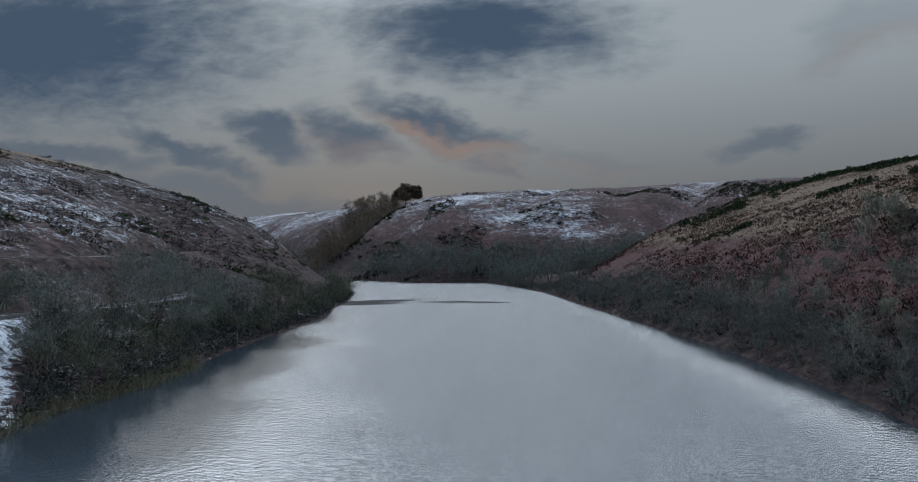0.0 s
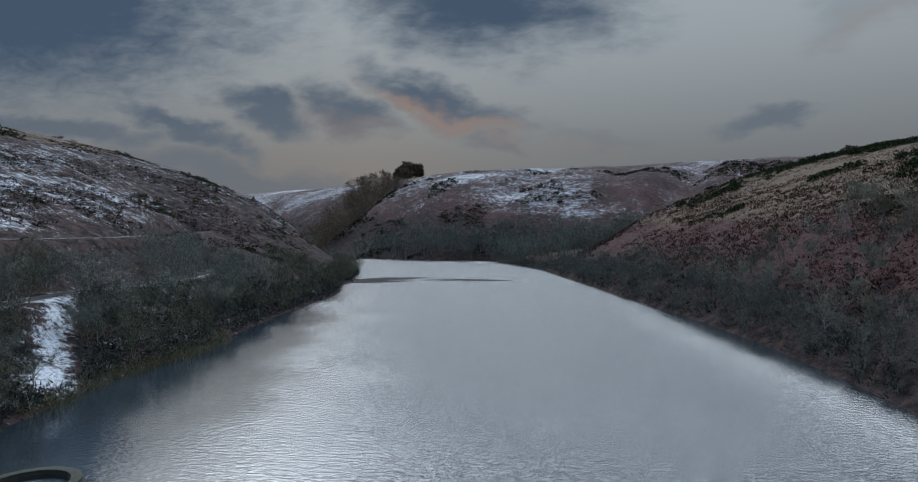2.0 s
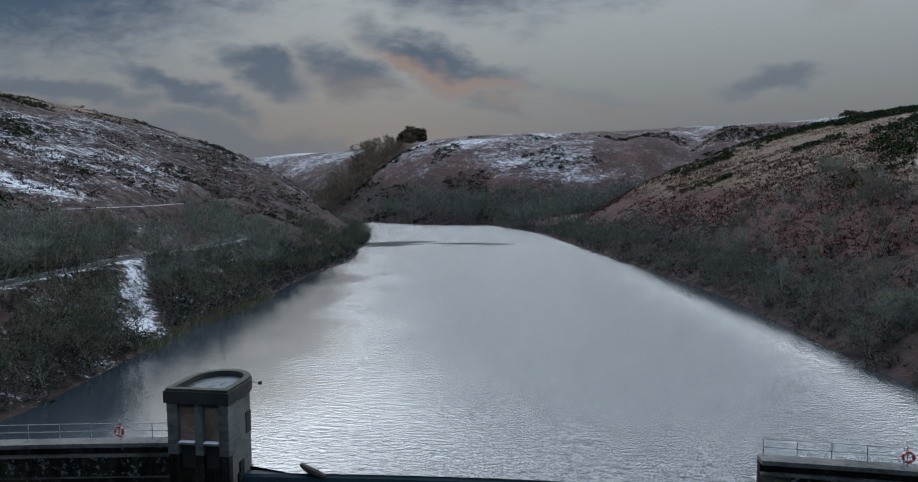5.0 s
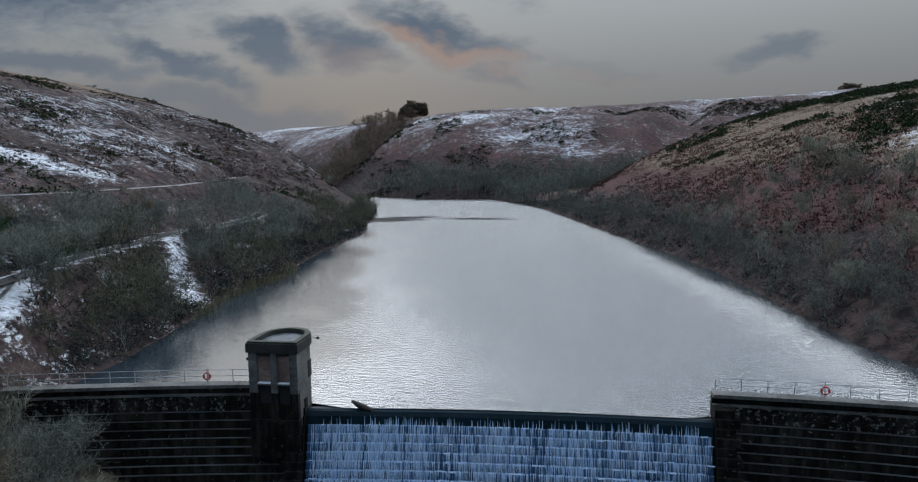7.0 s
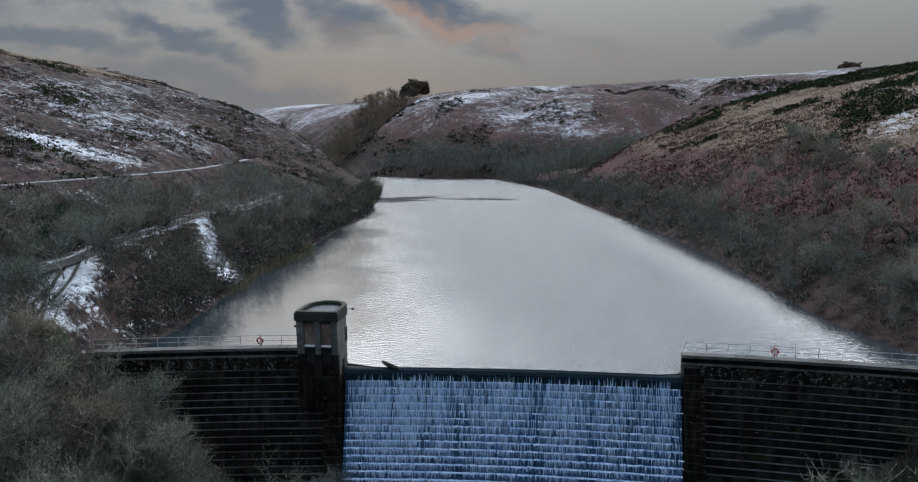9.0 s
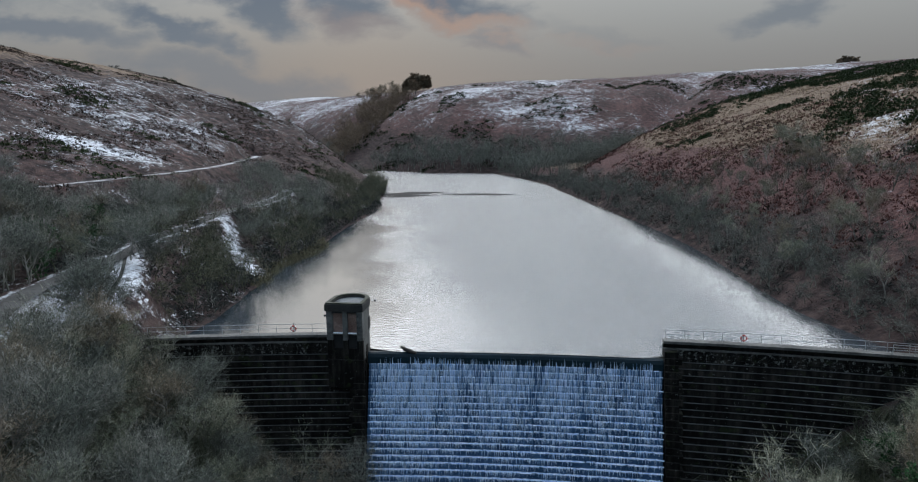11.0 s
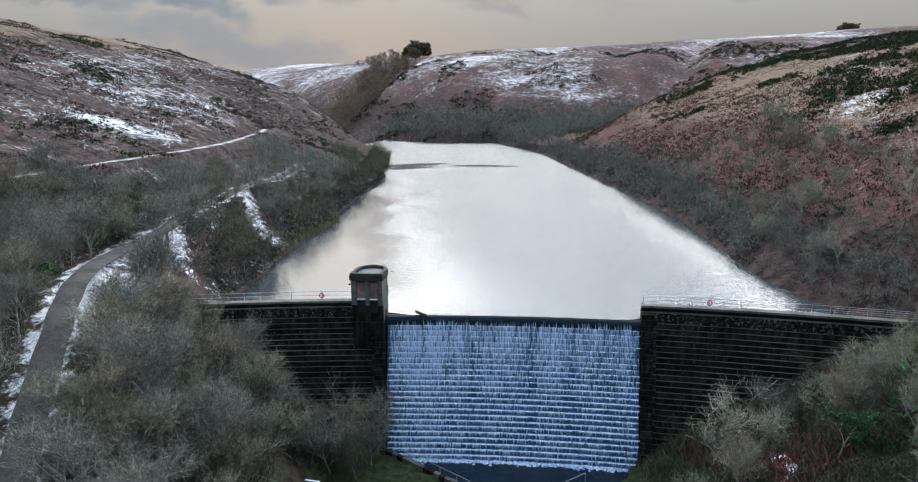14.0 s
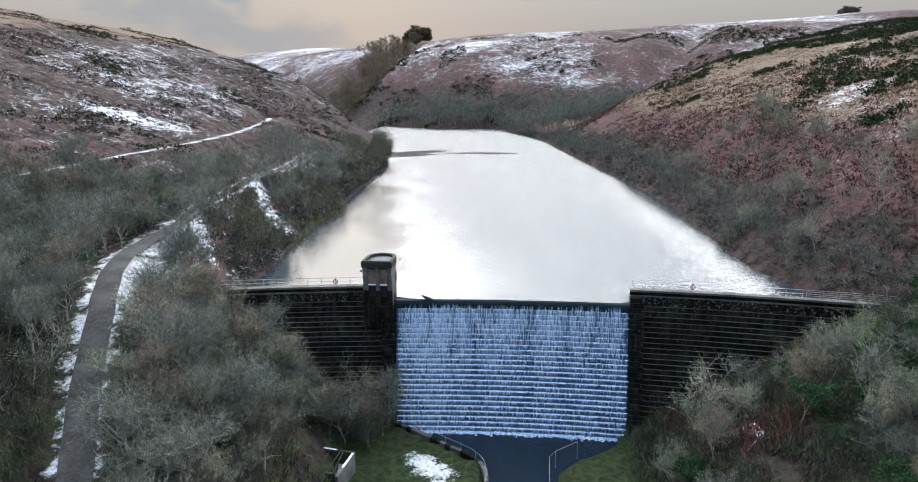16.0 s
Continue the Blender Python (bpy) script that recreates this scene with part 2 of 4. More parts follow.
M_GROUND = material("moorland", ground_build)
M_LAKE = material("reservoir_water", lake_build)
M_STONE = material("wet_dark_masonry", masonry_build)
M_LICHEN = material("lichened_masonry", lambda net, i: masonry_build(net, i, 0.55))
M_FOAM = material("blue_shaded_foam", foam_build)
M_SHEET = plain("falling_water_sheet", (0.022, 0.055, 0.115), (0.07, 0.14, 0.26), 2.0, 0.2, 0, 0.5, 0.05)
M_SILL = plain("sill_water", (0.004, 0.012, 0.018), (0.010, 0.024, 0.034), 1.0, 0.35, 0, 0.3, 0.03, 0, 0.12)
M_POOL = plain("pool_water", (0.003, 0.010, 0.020), (0.006, 0.017, 0.033), 1.5, 0.15, 0, 1.0, 0.25, 0, 0.12)
M_CONC = plain("weathered_concrete", (0.035, 0.035, 0.033), (0.15, 0.145, 0.135), 1.5, 0.85)
M_BLOCK = plain("tower_stonework", (0.05, 0.052, 0.05), (0.14, 0.14, 0.132), 2.2, 0.85, 0, 0.5, 0.03, 0.15)
M_BRICK = plain("infill_brick", (0.15, 0.09, 0.07), (0.29, 0.205, 0.17), 3.0, 0.9, 0, 0.5, 0.02, 0.15)
M_FASCIA = plain("black_cornice", (0.012, 0.013, 0.013), (0.035, 0.033, 0.03), 2.0, 0.8)
M_ROOF = plain("damp_felt_roof", (0.02, 0.026, 0.03), (0.10, 0.115, 0.13), 1.6, 0.5, 0, 0.3, 0.02, 0, 0.25)
M_STEEL = plain("galvanised_steel", (0.30, 0.31, 0.32), (0.45, 0.46, 0.47), 6.0, 0.5, 0.8)
M_SNOW = plain("old_snow", (0.70, 0.73, 0.78), (0.86, 0.88, 0.91), 2.0, 0.6)
M_RED = plain("lifebuoy_red", (0.32, 0.02, 0.015), (0.45, 0.04, 0.03), 5.0, 0.5)
M_DARK = plain("shade_and_black_parts", (0.008, 0.008, 0.009), (0.02, 0.02, 0.02), 2.0, 0.8)
M_WOOD = plain("waterlogged_wood", (0.018, 0.014, 0.012), (0.05, 0.04, 0.03), 4.0, 0.7)
M_ROAD = plain("damp_asphalt", (0.028, 0.027, 0.026), (0.085, 0.083, 0.08), 1.4, 0.8, 0, 0.3, 0.02, 0, 0.2)
M_TRACK = plain("snowy_dirt_track", (0.14, 0.115, 0.10), (0.58, 0.59, 0.62), 1.0, 0.8)
M_MOSS = plain("mossy_stone", (0.012, 0.013, 0.008), (0.05, 0.052, 0.035), 2.0, 0.85)
M_TREAD = plain("pale_mottled_tread", (0.004, 0.004, 0.004), (0.075, 0.078, 0.08), 0.7, 0.8)
M_MUD = plain("lake_mud", (0.012, 0.012, 0.013), (0.03, 0.028, 0.026), 0.8, 0.8, 0, 0.3, 0.02, 0, 0.1)
M_BARK = plain("tree_bark", (0.085, 0.084, 0.075), (0.30, 0.296, 0.265), 3.0, 0.9, 0, 0.5, 0.03, 0.2)
M_TWIG = twig_material("bare_twigs", (0.040, 0.045, 0.043), (0.26, 0.268, 0.25))
M_TWIG_PALE = twig_material("pale_twigs", (0.07, 0.075, 0.058), (0.38, 0.385, 0.315))
M_TWIG_DARK = twig_material("dark_twigs", (0.010, 0.013, 0.013), (0.075, 0.083, 0.082))
M_TWIG_BROWN = twig_material("brown_twigs", (0.075, 0.064, 0.052), (0.27, 0.235, 0.19))
M_TWIG_OLIVE = twig_material("olive_twigs", (0.018, 0.023, 0.016), (0.125, 0.132, 0.098))
M_TWIG_RUST = twig_material("rusty_twigs", (0.085, 0.066, 0.052), (0.28, 0.215, 0.165))
# distance haze is put into the ivy's colour, paler and browner than the leaves
M_IVY = twig_material("hazed_ivy_leaves", (0.09, 0.072, 0.055), (0.20, 0.155, 0.115))
M_GORSE = twig_material("gorse_needles", (0.010, 0.017, 0.009), (0.045, 0.062, 0.028))
M_EVER = twig_material("evergreen_leaves", (0.014, 0.035, 0.016), (0.05, 0.115, 0.05))
M_HEATHER = twig_material("heather_stems", (0.016, 0.012, 0.012), (0.10, 0.068, 0.058))
M_BRACKEN = twig_material("dead_bracken", (0.040, 0.018, 0.017), (0.168, 0.080, 0.073))
M_TUSSOCK = twig_material("tussock_grass", (0.085, 0.060, 0.041), (0.265, 0.20, 0.145))
M_REED = twig_material("reeds", (0.13, 0.11, 0.075), (0.30, 0.26, 0.18))


# ---------------------------------------------------------------- mesh helpers
def part(name, bm, mat, parent=None, label=""):
    """Links a bmesh as one mesh object, under a thing where one is given."""
    mesh = bpy.data.meshes.new(name)
    bm.to_mesh(mesh)
    bm.free()
    mesh.materials.append(mat)
    ob = new(name, mesh)
    ob.parent = parent
    return tagged(ob, label)


def sheet(name, verts, faces, mat, parent=None, label=""):
    mesh = bpy.data.meshes.new(name)
    mesh.from_pydata(verts, [], faces)
    mesh.materials.append(mat)
    ob = new(name, mesh)
    ob.parent = parent
    return tagged(ob, label)


def fused(name, verts, size, mat, parent=None, label=""):
    """A mesh from an array of loose triangles (size 3) or quads (size 4)."""
    verts = np.asarray(verts, np.float32).reshape(-1, 3)
    count = len(verts) // size
    mesh = bpy.data.meshes.new(name)
    mesh.vertices.add(len(verts))
    mesh.vertices.foreach_set("co", verts.ravel())
    mesh.loops.add(len(verts))
    mesh.loops.foreach_set("vertex_index", np.arange(len(verts), dtype=np.int32))
    mesh.polygons.add(count)
    mesh.polygons.foreach_set("loop_start", np.arange(0, len(verts), size, dtype=np.int32))
    mesh.update(calc_edges=True)
    mesh.materials.append(mat)
    ob = new(name, mesh)
    ob.parent = parent
    return tagged(ob, label)


def block(bm, x0, x1, y0, y1, z0, z1, bevel=0.0):
    made = bmesh.ops.create_cube(bm, size=1.0, matrix=Matrix.Translation(((x0 + x1) / 2, (y0 + y1) / 2, (z0 + z1) / 2)) @ Matrix.Diagonal((x1 - x0, y1 - y0, z1 - z0, 1)))
    if bevel:
        edges = list({e for v in made["verts"] for e in v.link_edges})
        bmesh.ops.bevel(bm, geom=edges, offset=bevel, segments=1, affect="EDGES")
    return bm


def box(*args, bevel=0.0):
    return block(bmesh.new(), *args, bevel=bevel)


def tube(points, radii, sides=6):
    """Vertices and faces of a tapering tube along points."""
    verts, faces = [], []
    pts = [Vector(p) for p in points]
    for k, p in enumerate(pts):
        d = (pts[min(k + 1, len(pts) - 1)] - pts[max(k - 1, 0)]).normalized()
        a = d.orthogonal().normalized()
        b = d.cross(a)
        for s in range(sides):
            w = 2 * math.pi * s / sides
            verts.append(tuple(p + (a * math.cos(w) + b * math.sin(w)) * radii[k]))
    for k in range(len(pts) - 1):
        for s in range(sides):
            t = (s + 1) % sides
            faces.append((k * sides + s, k * sides + t, (k + 1) * sides + t, (k + 1) * sides + s))
    faces.append(tuple(range(sides))[::-1])
    faces.append(tuple(range((len(pts) - 1) * sides, len(pts) * sides)))
    return verts, faces


def thing(name, label, category, at=(0, 0, 0), group="", kind=""):
    ob = new(name)
    ob.location = at
    ob.empty_display_size = 0.3
    return tagged(ob, label, category, group, kind)


# ---------------------------------------------------------------- the lie of the land
def lattice(ix, iy, salt):
    h = (ix * 374761393 + iy * 668265263 + salt * 974711) & 0x7FFFFFFF
    h = ((h ^ (h >> 13)) * 1274126177) & 0x7FFFFFFF
    return ((h ^ (h >> 16)) & 0xFFFF) / 65535.0


def value_noise(x, y, size, salt=0, octaves=4):
    """Smooth noise, 0 to 1, whose largest features are about size metres."""
    x, y = np.asarray(x, float) / size, np.asarray(y, float) / size
    total, weight, amp = 0.0, 0.0, 1.0
    for o in range(octaves):
        ix, iy = np.floor(x).astype(np.int64), np.floor(y).astype(np.int64)
        fx, fy = x - ix, y - iy
        fx, fy = fx * fx * (3 - 2 * fx), fy * fy * (3 - 2 * fy)
        s = salt * 7 + o
        a = lattice(ix, iy, s) * (1 - fx) + lattice(ix + 1, iy, s) * fx
        b = lattice(ix, iy + 1, s) * (1 - fx) + lattice(ix + 1, iy + 1, s) * fx
        total = total + amp * (a * (1 - fy) + b * fy)
        weight += amp
        x, y, amp = x * 2.03 + 17.1, y * 2.03 + 5.7, amp * 0.5
    return total / weight


def smooth(x, low, high):
    t = np.clip((np.asarray(x, float) - low) / (high - low), 0, 1)
    return t * t * (3 - 2 * t)


def dam_line(x):
    """The downstream top edge of the gently arched dam."""
    return 2.7 - (np.asarray(x, float) - 9) ** 2 / 450


def shore_left(y):
    return np.interp(y, [0, 12, 30, 44, 63, 80, 105, 125, 158, 178, 202, 262, 300, 340, 400, 700],
                     [-43, -43, -46, -49, -48, -51, -54, -55, -59, -65, -69, -84, -110, -170, -260, -640])


def shore_right(y):
    return np.interp(y, [0, 10, 23, 38, 53, 79, 104, 136, 180, 220, 268, 315, 370, 500],
                     [45, 43.5, 39.6, 38.3, 38, 36.5, 33, 27, 18.5, 11, 2.5, -12, -34, -60])


ROAD = [(-82, 135, 8.6), (-76, 108, 8.2), (-72, 88, 8.2), (-73, 70, 8.5), (-67.5, 50, 8.5), (-64, 28, 8.4), (-59, 15, 8.3), (-56.7, 1, 8.3), (-54, -10, 8.2),
        (-49.8, -18, 7.4), (-45.8, -25, 5.3), (-42.3, -31.5, 2.8), (-39.0, -37.5, 0.4), (-35.4, -43, -1.9), (-27, -58, -5.0), (-13, -90, -9.0), (5, -130, -12.0)]
LANE = [(-59, 14, 8.3), (-55, 8, 7.8), (-51.4, 2, 7.0), (-48.8, -5.5, 6.2), (-46.5, -12.6, 5.0), (-44.5, -17, 4.0)]
TRACK = [(-118, 180, 18.5), (-112, 163, 18.0), (-97.5, 110, 17.2), (-92.5, 76, 17.0), (-90, 42, 17.0), (-87.5, 24, 17.0), (-90, 5, 16.5), (-97, -20, 16.0)]


def fine_line(rows, step=1.5):
    rows = np.array(rows, float)
    along = np.r_[0, np.cumsum(np.hypot(*np.diff(rows[:, :2], axis=0).T))]
    at = np.arange(0, along[-1], step)
    out = np.stack([np.interp(at, along, c) for c in rows.T], 1)
    kernel = np.ones(7) / 7
    for c in range(3):
        padded = np.r_[[out[0, c]] * 3, out[:, c], [out[-1, c]] * 3]
        out[:, c] = np.convolve(padded, kernel, "valid")
    return out


LINES = {"road": (fine_line(ROAD), 1.45), "lane": (fine_line(LANE), 1.5), "track": (fine_line(TRACK), 0.6)}


def near_line(x, y, line):
    """Distance to a line and the line's height there."""
    best, level = np.full(np.shape(x), 1e9), np.zeros(np.shape(x))
    step = np.gradient(line, axis=0)
    step = step / np.linalg.norm(step[:, :2], axis=1)[:, None]
    for (px, py, pz), (tx, ty, tz) in zip(line[::2], step[::2]):
        d = (x - px) ** 2 + (y - py) ** 2
        along = np.clip((x - px) * tx + (y - py) * ty, -2.0, 2.0)
        level = np.where(d < best, pz + along * tz, level)
        best = np.minimum(best, d)
    return np.sqrt(best), level


def height(x, y, rough=True):
    x, y = np.asarray(x, float), np.asarray(y, float)
    dl, dr = shore_left(y) - x, x - shore_right(y)
    foot = 378 + np.maximum(0, -80 - x) * 0.9
    df = y - foot
    # left spur
    d = np.maximum(dl, 0)
    z = (0.38 * d + 0.0008 * np.minimum(d, 170) ** 2) * (1 + 0.0016 * np.clip(y - 190, -60, 130))
    nose = 9.5 * np.exp(-(((x + 143) / 42) ** 2) - ((y - 265) / 65) ** 2) * smooth(d, 6, 38)
    zl = nose + (1 - 0.065 * smooth(-x, 110, 190) - 0.23 * smooth(-x, 180, 340)) * z / (1 + (z / 95) ** 4) ** 0.25 + np.minimum(dl, 0) * 0.5
    # right hillside
    d = np.maximum(dr, 0)
    top = 68 + 0.012 * np.minimum(d, 900)
    zr = top * (1 - np.exp(-0.68 * d / top)) * (1 - 0.8 * smooth(y - 0.55 * x, 212, 322)) + np.minimum(dr, 0) * 0.5
    # hill across the far end, with the moor behind it
    d = np.maximum(df, 0)
    top = np.clip(106 + 0.045 * x + 0.02 * (y - 700), 60, 190)
    top = top + 0.05 * np.clip(x - 100, 0, 400) - 5.5 * smooth(x, -300, -150) - 0.052 * np.clip(x + 20, 0, 430)
    top = top + 29 * smooth(y, 850, 1350) * smooth(-x, 220, 520)
    d = d - 30 * (1 - np.exp(-d / 40))
    zf = top * (1 - np.exp(-(0.90 + 0.001 * np.clip(x - 100, 0, 250)) * d / top)) + np.minimum(df, 0) * 0.5
    # side gullies in the far hill
    for gx, lean, deep, wide in ((-200, 0.15, 15, 20), (-40, 0.30, 5, 14), (95, 0.35, 12, 20), (45, 0.25, 4, 12)):
        axis = gx + lean * (y - 450)
        zf = zf - deep * np.exp(-((x - axis) / wide) ** 2) * smooth(df, 25, 110) * (1 - smooth(df, 190, 330))
    up = np.maximum(np.maximum(zl, zr), np.maximum(zf, -7.0))
    # below the dam
    axis = np.interp(y, [-130, -90, -58, -43, -37.5, -31.5, -25, -18, -10, 1], [5, -13, -27, -36.0, -39.8, -42.8, -46, -49.8, -54, -56.7])
    level = np.interp(y, [-130, -58, -43, -31.5, -18, -10, 1], [-12, -5, -1.5, 3, 7.4, 8.2, 8.3])
    left = np.maximum(level + np.interp(x - axis, [-400, -120, -60, -4, 4, 11, 25, 33], [117, 48, 25, 0, 0, -3.5, -19, -27]), -19.0)
    right = np.interp(x, [14, 20, 27, 36, 44, 50, 60, 100, 200, 600], [-18.5, -15, -12, -8, 0.5, 3, 10, 32, 66, 130])
    right = right + 5.0 * smooth(-y, 7, 22) * smooth(x, 18, 26)
    floor = np.where(np.abs(x) < 16, np.where(y > -40, -18.6, -17.5), -18.0)
    down = np.maximum(np.maximum(left, right), floor)
    bank = smooth(x, -30, -16) * (1 - smooth(x, -3.2, -1.8 )) * smooth(-y - (x + 16) * 0.62, 5.0, 6.5)
    down = np.where(bank > 0, np.maximum(down, -18.6 + 1.9 * bank), down)
    lawn = smooth(x, 5.5, 9.5) * smooth(-y - (17 - x) * 0.75, 5.0, 7.5)
    down = np.maximum(down, -18.6 + 2.4 * lawn)
    w = smooth(y - dam_line(x), -6.0, -0.6)
    z = down * (1 - w) + up * w
    if rough:
        away = smooth(np.minimum(np.abs(np.minimum(dl, 1e3)), np.abs(dr)), 3, 40)
        away = np.where(y < 0, smooth(np.abs(x), 18, 40), away)
        bump = (value_noise(x, y, 60, 1) - 0.5) * 6 + (value_noise(x, y, 14, 2, 3) - 0.5) * 2.2 + (value_noise(x, y, 4, 3, 2) - 0.5) * 0.6
        z = z + bump * (0.12 + 0.88 * away) * np.where(z > 0.3, 1, 0.12)
        z = z + (value_noise(x, y, 320, 4, 2) - 0.5) * 16 * smooth(np.hypot(x, y), 500, 1200)
    for line, half in LINES.values():
        near = (np.abs(x) < 180) & (np.abs(y) < 190)
        dist, level = near_line(np.where(near, x, 0), np.where(near, y, 999), line)
        f = np.where(near, 1 - smooth(dist, half + 1.5, half + 5.5), 0)
        z = z * (1 - f) + level * f
    return z


def spaced(inner_low, inner_high, step, low, high, grow=1.09):
    core = list(np.arange(inner_low, inner_high + step / 2, step))
    s, v = step, core[-1]
    while v < high:
        s *= grow
        v += s
        core.append(v)
    s, v = step, core[0]
    while v > low:
        s *= grow
        v -= s
        core.insert(0, v)
    return np.array(core)


def snow_strip(x, y):
    """Distance from the open snowy slope between the lane and the shore."""
    t = np.clip(((x + 69) * 18 + (y - 61) * -23) / 853.0, 0, 1)
    return np.hypot(x + 69 - 18 * t, y - 61 + 23 * t)


def cover_of(x, y, z):
    """How much lies on each spot: snow, straw grass, bracken, turf."""
    dl, dr = shore_left(y) - x, x - shore_right(y)
    foot = 378 + np.maximum(0, -80 - x) * 0.9
    n1, n2 = value_noise(x, y, 70, 11), value_noise(x, y, 24, 12)
    left = (dl > -2) & (y < foot)
    right = (dr > -2) & (y < foot) & ~left
    far = ~left & ~right
    snow = np.full(x.shape, 0.10)
    tan, red, green = np.zeros(x.shape), np.full(x.shape, 0.35), np.zeros(x.shape)
    # left spur: speckled snow across the middle, brown heath and straw on the crown
    band = smooth(z, 10, 24) * (1 - smooth(z, 46, 66))
    snow = np.where(left, 0.19 + 0.225 * band * (0.15 + 1.5 * n1), snow)
    snow = np.where(left, snow + 0.24 * np.exp(-((((x + 113) * 0.86 + (y - 80) * 0.51) / 15) ** 2 + (((x + 113) * 0.51 - (y - 80) * 0.86) / 6) ** 2)), snow)
    tan = np.where(left, 0.65 * smooth(z, 45, 66) + 0.12, tan)
    red = np.where(left, 0.42 - 0.25 * n2, red)
    # left-bank woods: little bracken or straw, so darker heath, with patchy snow
    wood = left & (z < 15) & (y < 140)
    red = np.where(wood, 0.12, red)
    tan = np.where(wood, 0.05, tan)
    snow = np.where(wood, 0.20 + 0.26 * n2, snow)
    # right hillside: bracken below, a straw belt above it
    belt = smooth(dr, 26, 48) * (1 - smooth(dr, 105, 160))
    tan = np.where(right, 0.14 + 0.76 * belt * (0.6 + 0.8 * n1), tan)
    red = np.where(right, (0.78 - 0.35 * smooth(dr, 60, 110)) * (0.25 + 0.75 * smooth(dr, 7, 24)), red)
    snow = np.where(right, 0.13 + 0.23 * smooth(x + (80 - y) * 0.4, 46, 80) * n2 * 2 * (0.4 + 0.6 * smooth(dr, 10, 40)), snow)
    snow = np.where(right & (dr > 150), 0.12 + 0.42 * smooth(dr, 150, 225), snow)
    # far hill
    rise = smooth(y - foot, 25, 80)
    snow = np.where(far, 0.06 + 0.08 * smooth(-x, 190, 240) + 0.33 * rise * (0.35 + 1.1 * n1) * (1 - 0.2 * smooth(y - foot, 190, 260)) + 0.06 * smooth(x, -90, 40) + 0.06 * smooth(y - foot, 210, 330) + 0.04 * smooth(y - foot, 210, 330) * smooth(x, 60, 200), snow)
    fields = smooth(y - foot, 240, 330) * np.maximum(smooth(x, 150, 260), smooth(-x, 210, 300))
    snow = np.where(far, np.maximum(snow, 0.37 * fields), snow)
    red = np.where(far, 0.50 * rise, red)
    # below the dam
    tip = 1 - smooth(snow_strip(x, y), 1.2, 3.4) + np.exp(-(((x + 62) / 4) ** 2 + ((y - 146) / 6) ** 2))
    snow = np.maximum(snow, 0.555 * np.minimum(tip, 1))
    below = (y < dam_line(x) - 1) & (np.abs(x) < 90)
    green = np.where(below, 0.45 + 0.35 * (n2 - 0.5), green)
    red = np.where(below, 0.18 + 0.5 * smooth(n2, 0.55, 0.7), red)
    snow = np.where(below & (x > -44) & (x < 66), 0.14 + 0.25 * n2 * n1, snow)
    patch = np.exp(-((((x + 9.3) * 0.8 - (y + 16.5) * 0.6) / 6.0) ** 2 + (((x + 9.3) * 0.6 + (y + 16.5) * 0.8) / 3.0) ** 2)) + np.exp(-(((x - 28 - 0.8 * np.sin(y * 0.6)) / 1.1) ** 2 + ((y + 18) / 7) ** 2))
    snow = np.maximum(snow, 0.72 * np.clip(patch, 0, 1))
    green = np.where(below & (x > 40) & (x < 62) & (y > -11), 1.0, green)
    green = np.where(below & (z < -14.5) & (x > -30), 0.85, green)
    # ragged snow along the ways
    for name, (line, half) in LINES.items():
        near = (np.abs(x) < 180) & (np.abs(y) < 190)
        dist, _ = near_line(np.where(near, x, 0), np.where(near, y, 999), line)
        width = {"road": 1.3, "lane": 2.4, "track": 0.6}[name]
        snow = np.where(near, np.maximum(snow, {"road": 0.545, "lane": 0.61, "track": 0.66}[name] * (1 - smooth(dist, half + width * 0.5, half + width * 1.5))), snow)
    return snow, tan, red, green


def make_ground():
    xs = spaced(-150, 130, 1.7, -2600, 2600)
    ys = spaced(-70, 240, 1.7, -1500, 3600, 1.045)
    gx, gy = np.meshgrid(xs, ys)
    gz = height(gx, gy)
    nx, ny = len(xs), len(ys)
    verts = np.stack([gx, gy, gz], -1).reshape(-1, 3)
    k = (np.arange(ny - 1)[:, None] * nx + np.arange(nx - 1)).ravel()
    faces = np.stack([k, k + 1, k + nx + 1, k + nx], 1)
    mesh = bpy.data.meshes.new("ground")
    mesh.vertices.add(len(verts))
    mesh.vertices.foreach_set("co", verts.astype(np.float32).ravel())
    mesh.loops.add(faces.size)
    mesh.loops.foreach_set("vertex_index", faces.astype(np.int32).ravel())
    mesh.polygons.add(len(faces))
    mesh.polygons.foreach_set("loop_start", np.arange(0, faces.size, 4, dtype=np.int32))
    mesh.update(calc_edges=True)
    mesh.polygons.foreach_set("use_smooth", np.ones(len(faces), bool))
    cover = np.stack([c.ravel() for c in cover_of(gx, gy, gz)], -1)
    layer = mesh.attributes.new("cover", "FLOAT_COLOR", "POINT")
    layer.data.foreach_set("color", np.clip(cover, 0, 1).astype(np.float32).ravel())
    mesh.materials.append(M_GROUND)
    tagged(new("ground", mesh), "snow-speckled moorland valley of heather, bracken and straw grass", "ground", kind="structure")


make_ground()


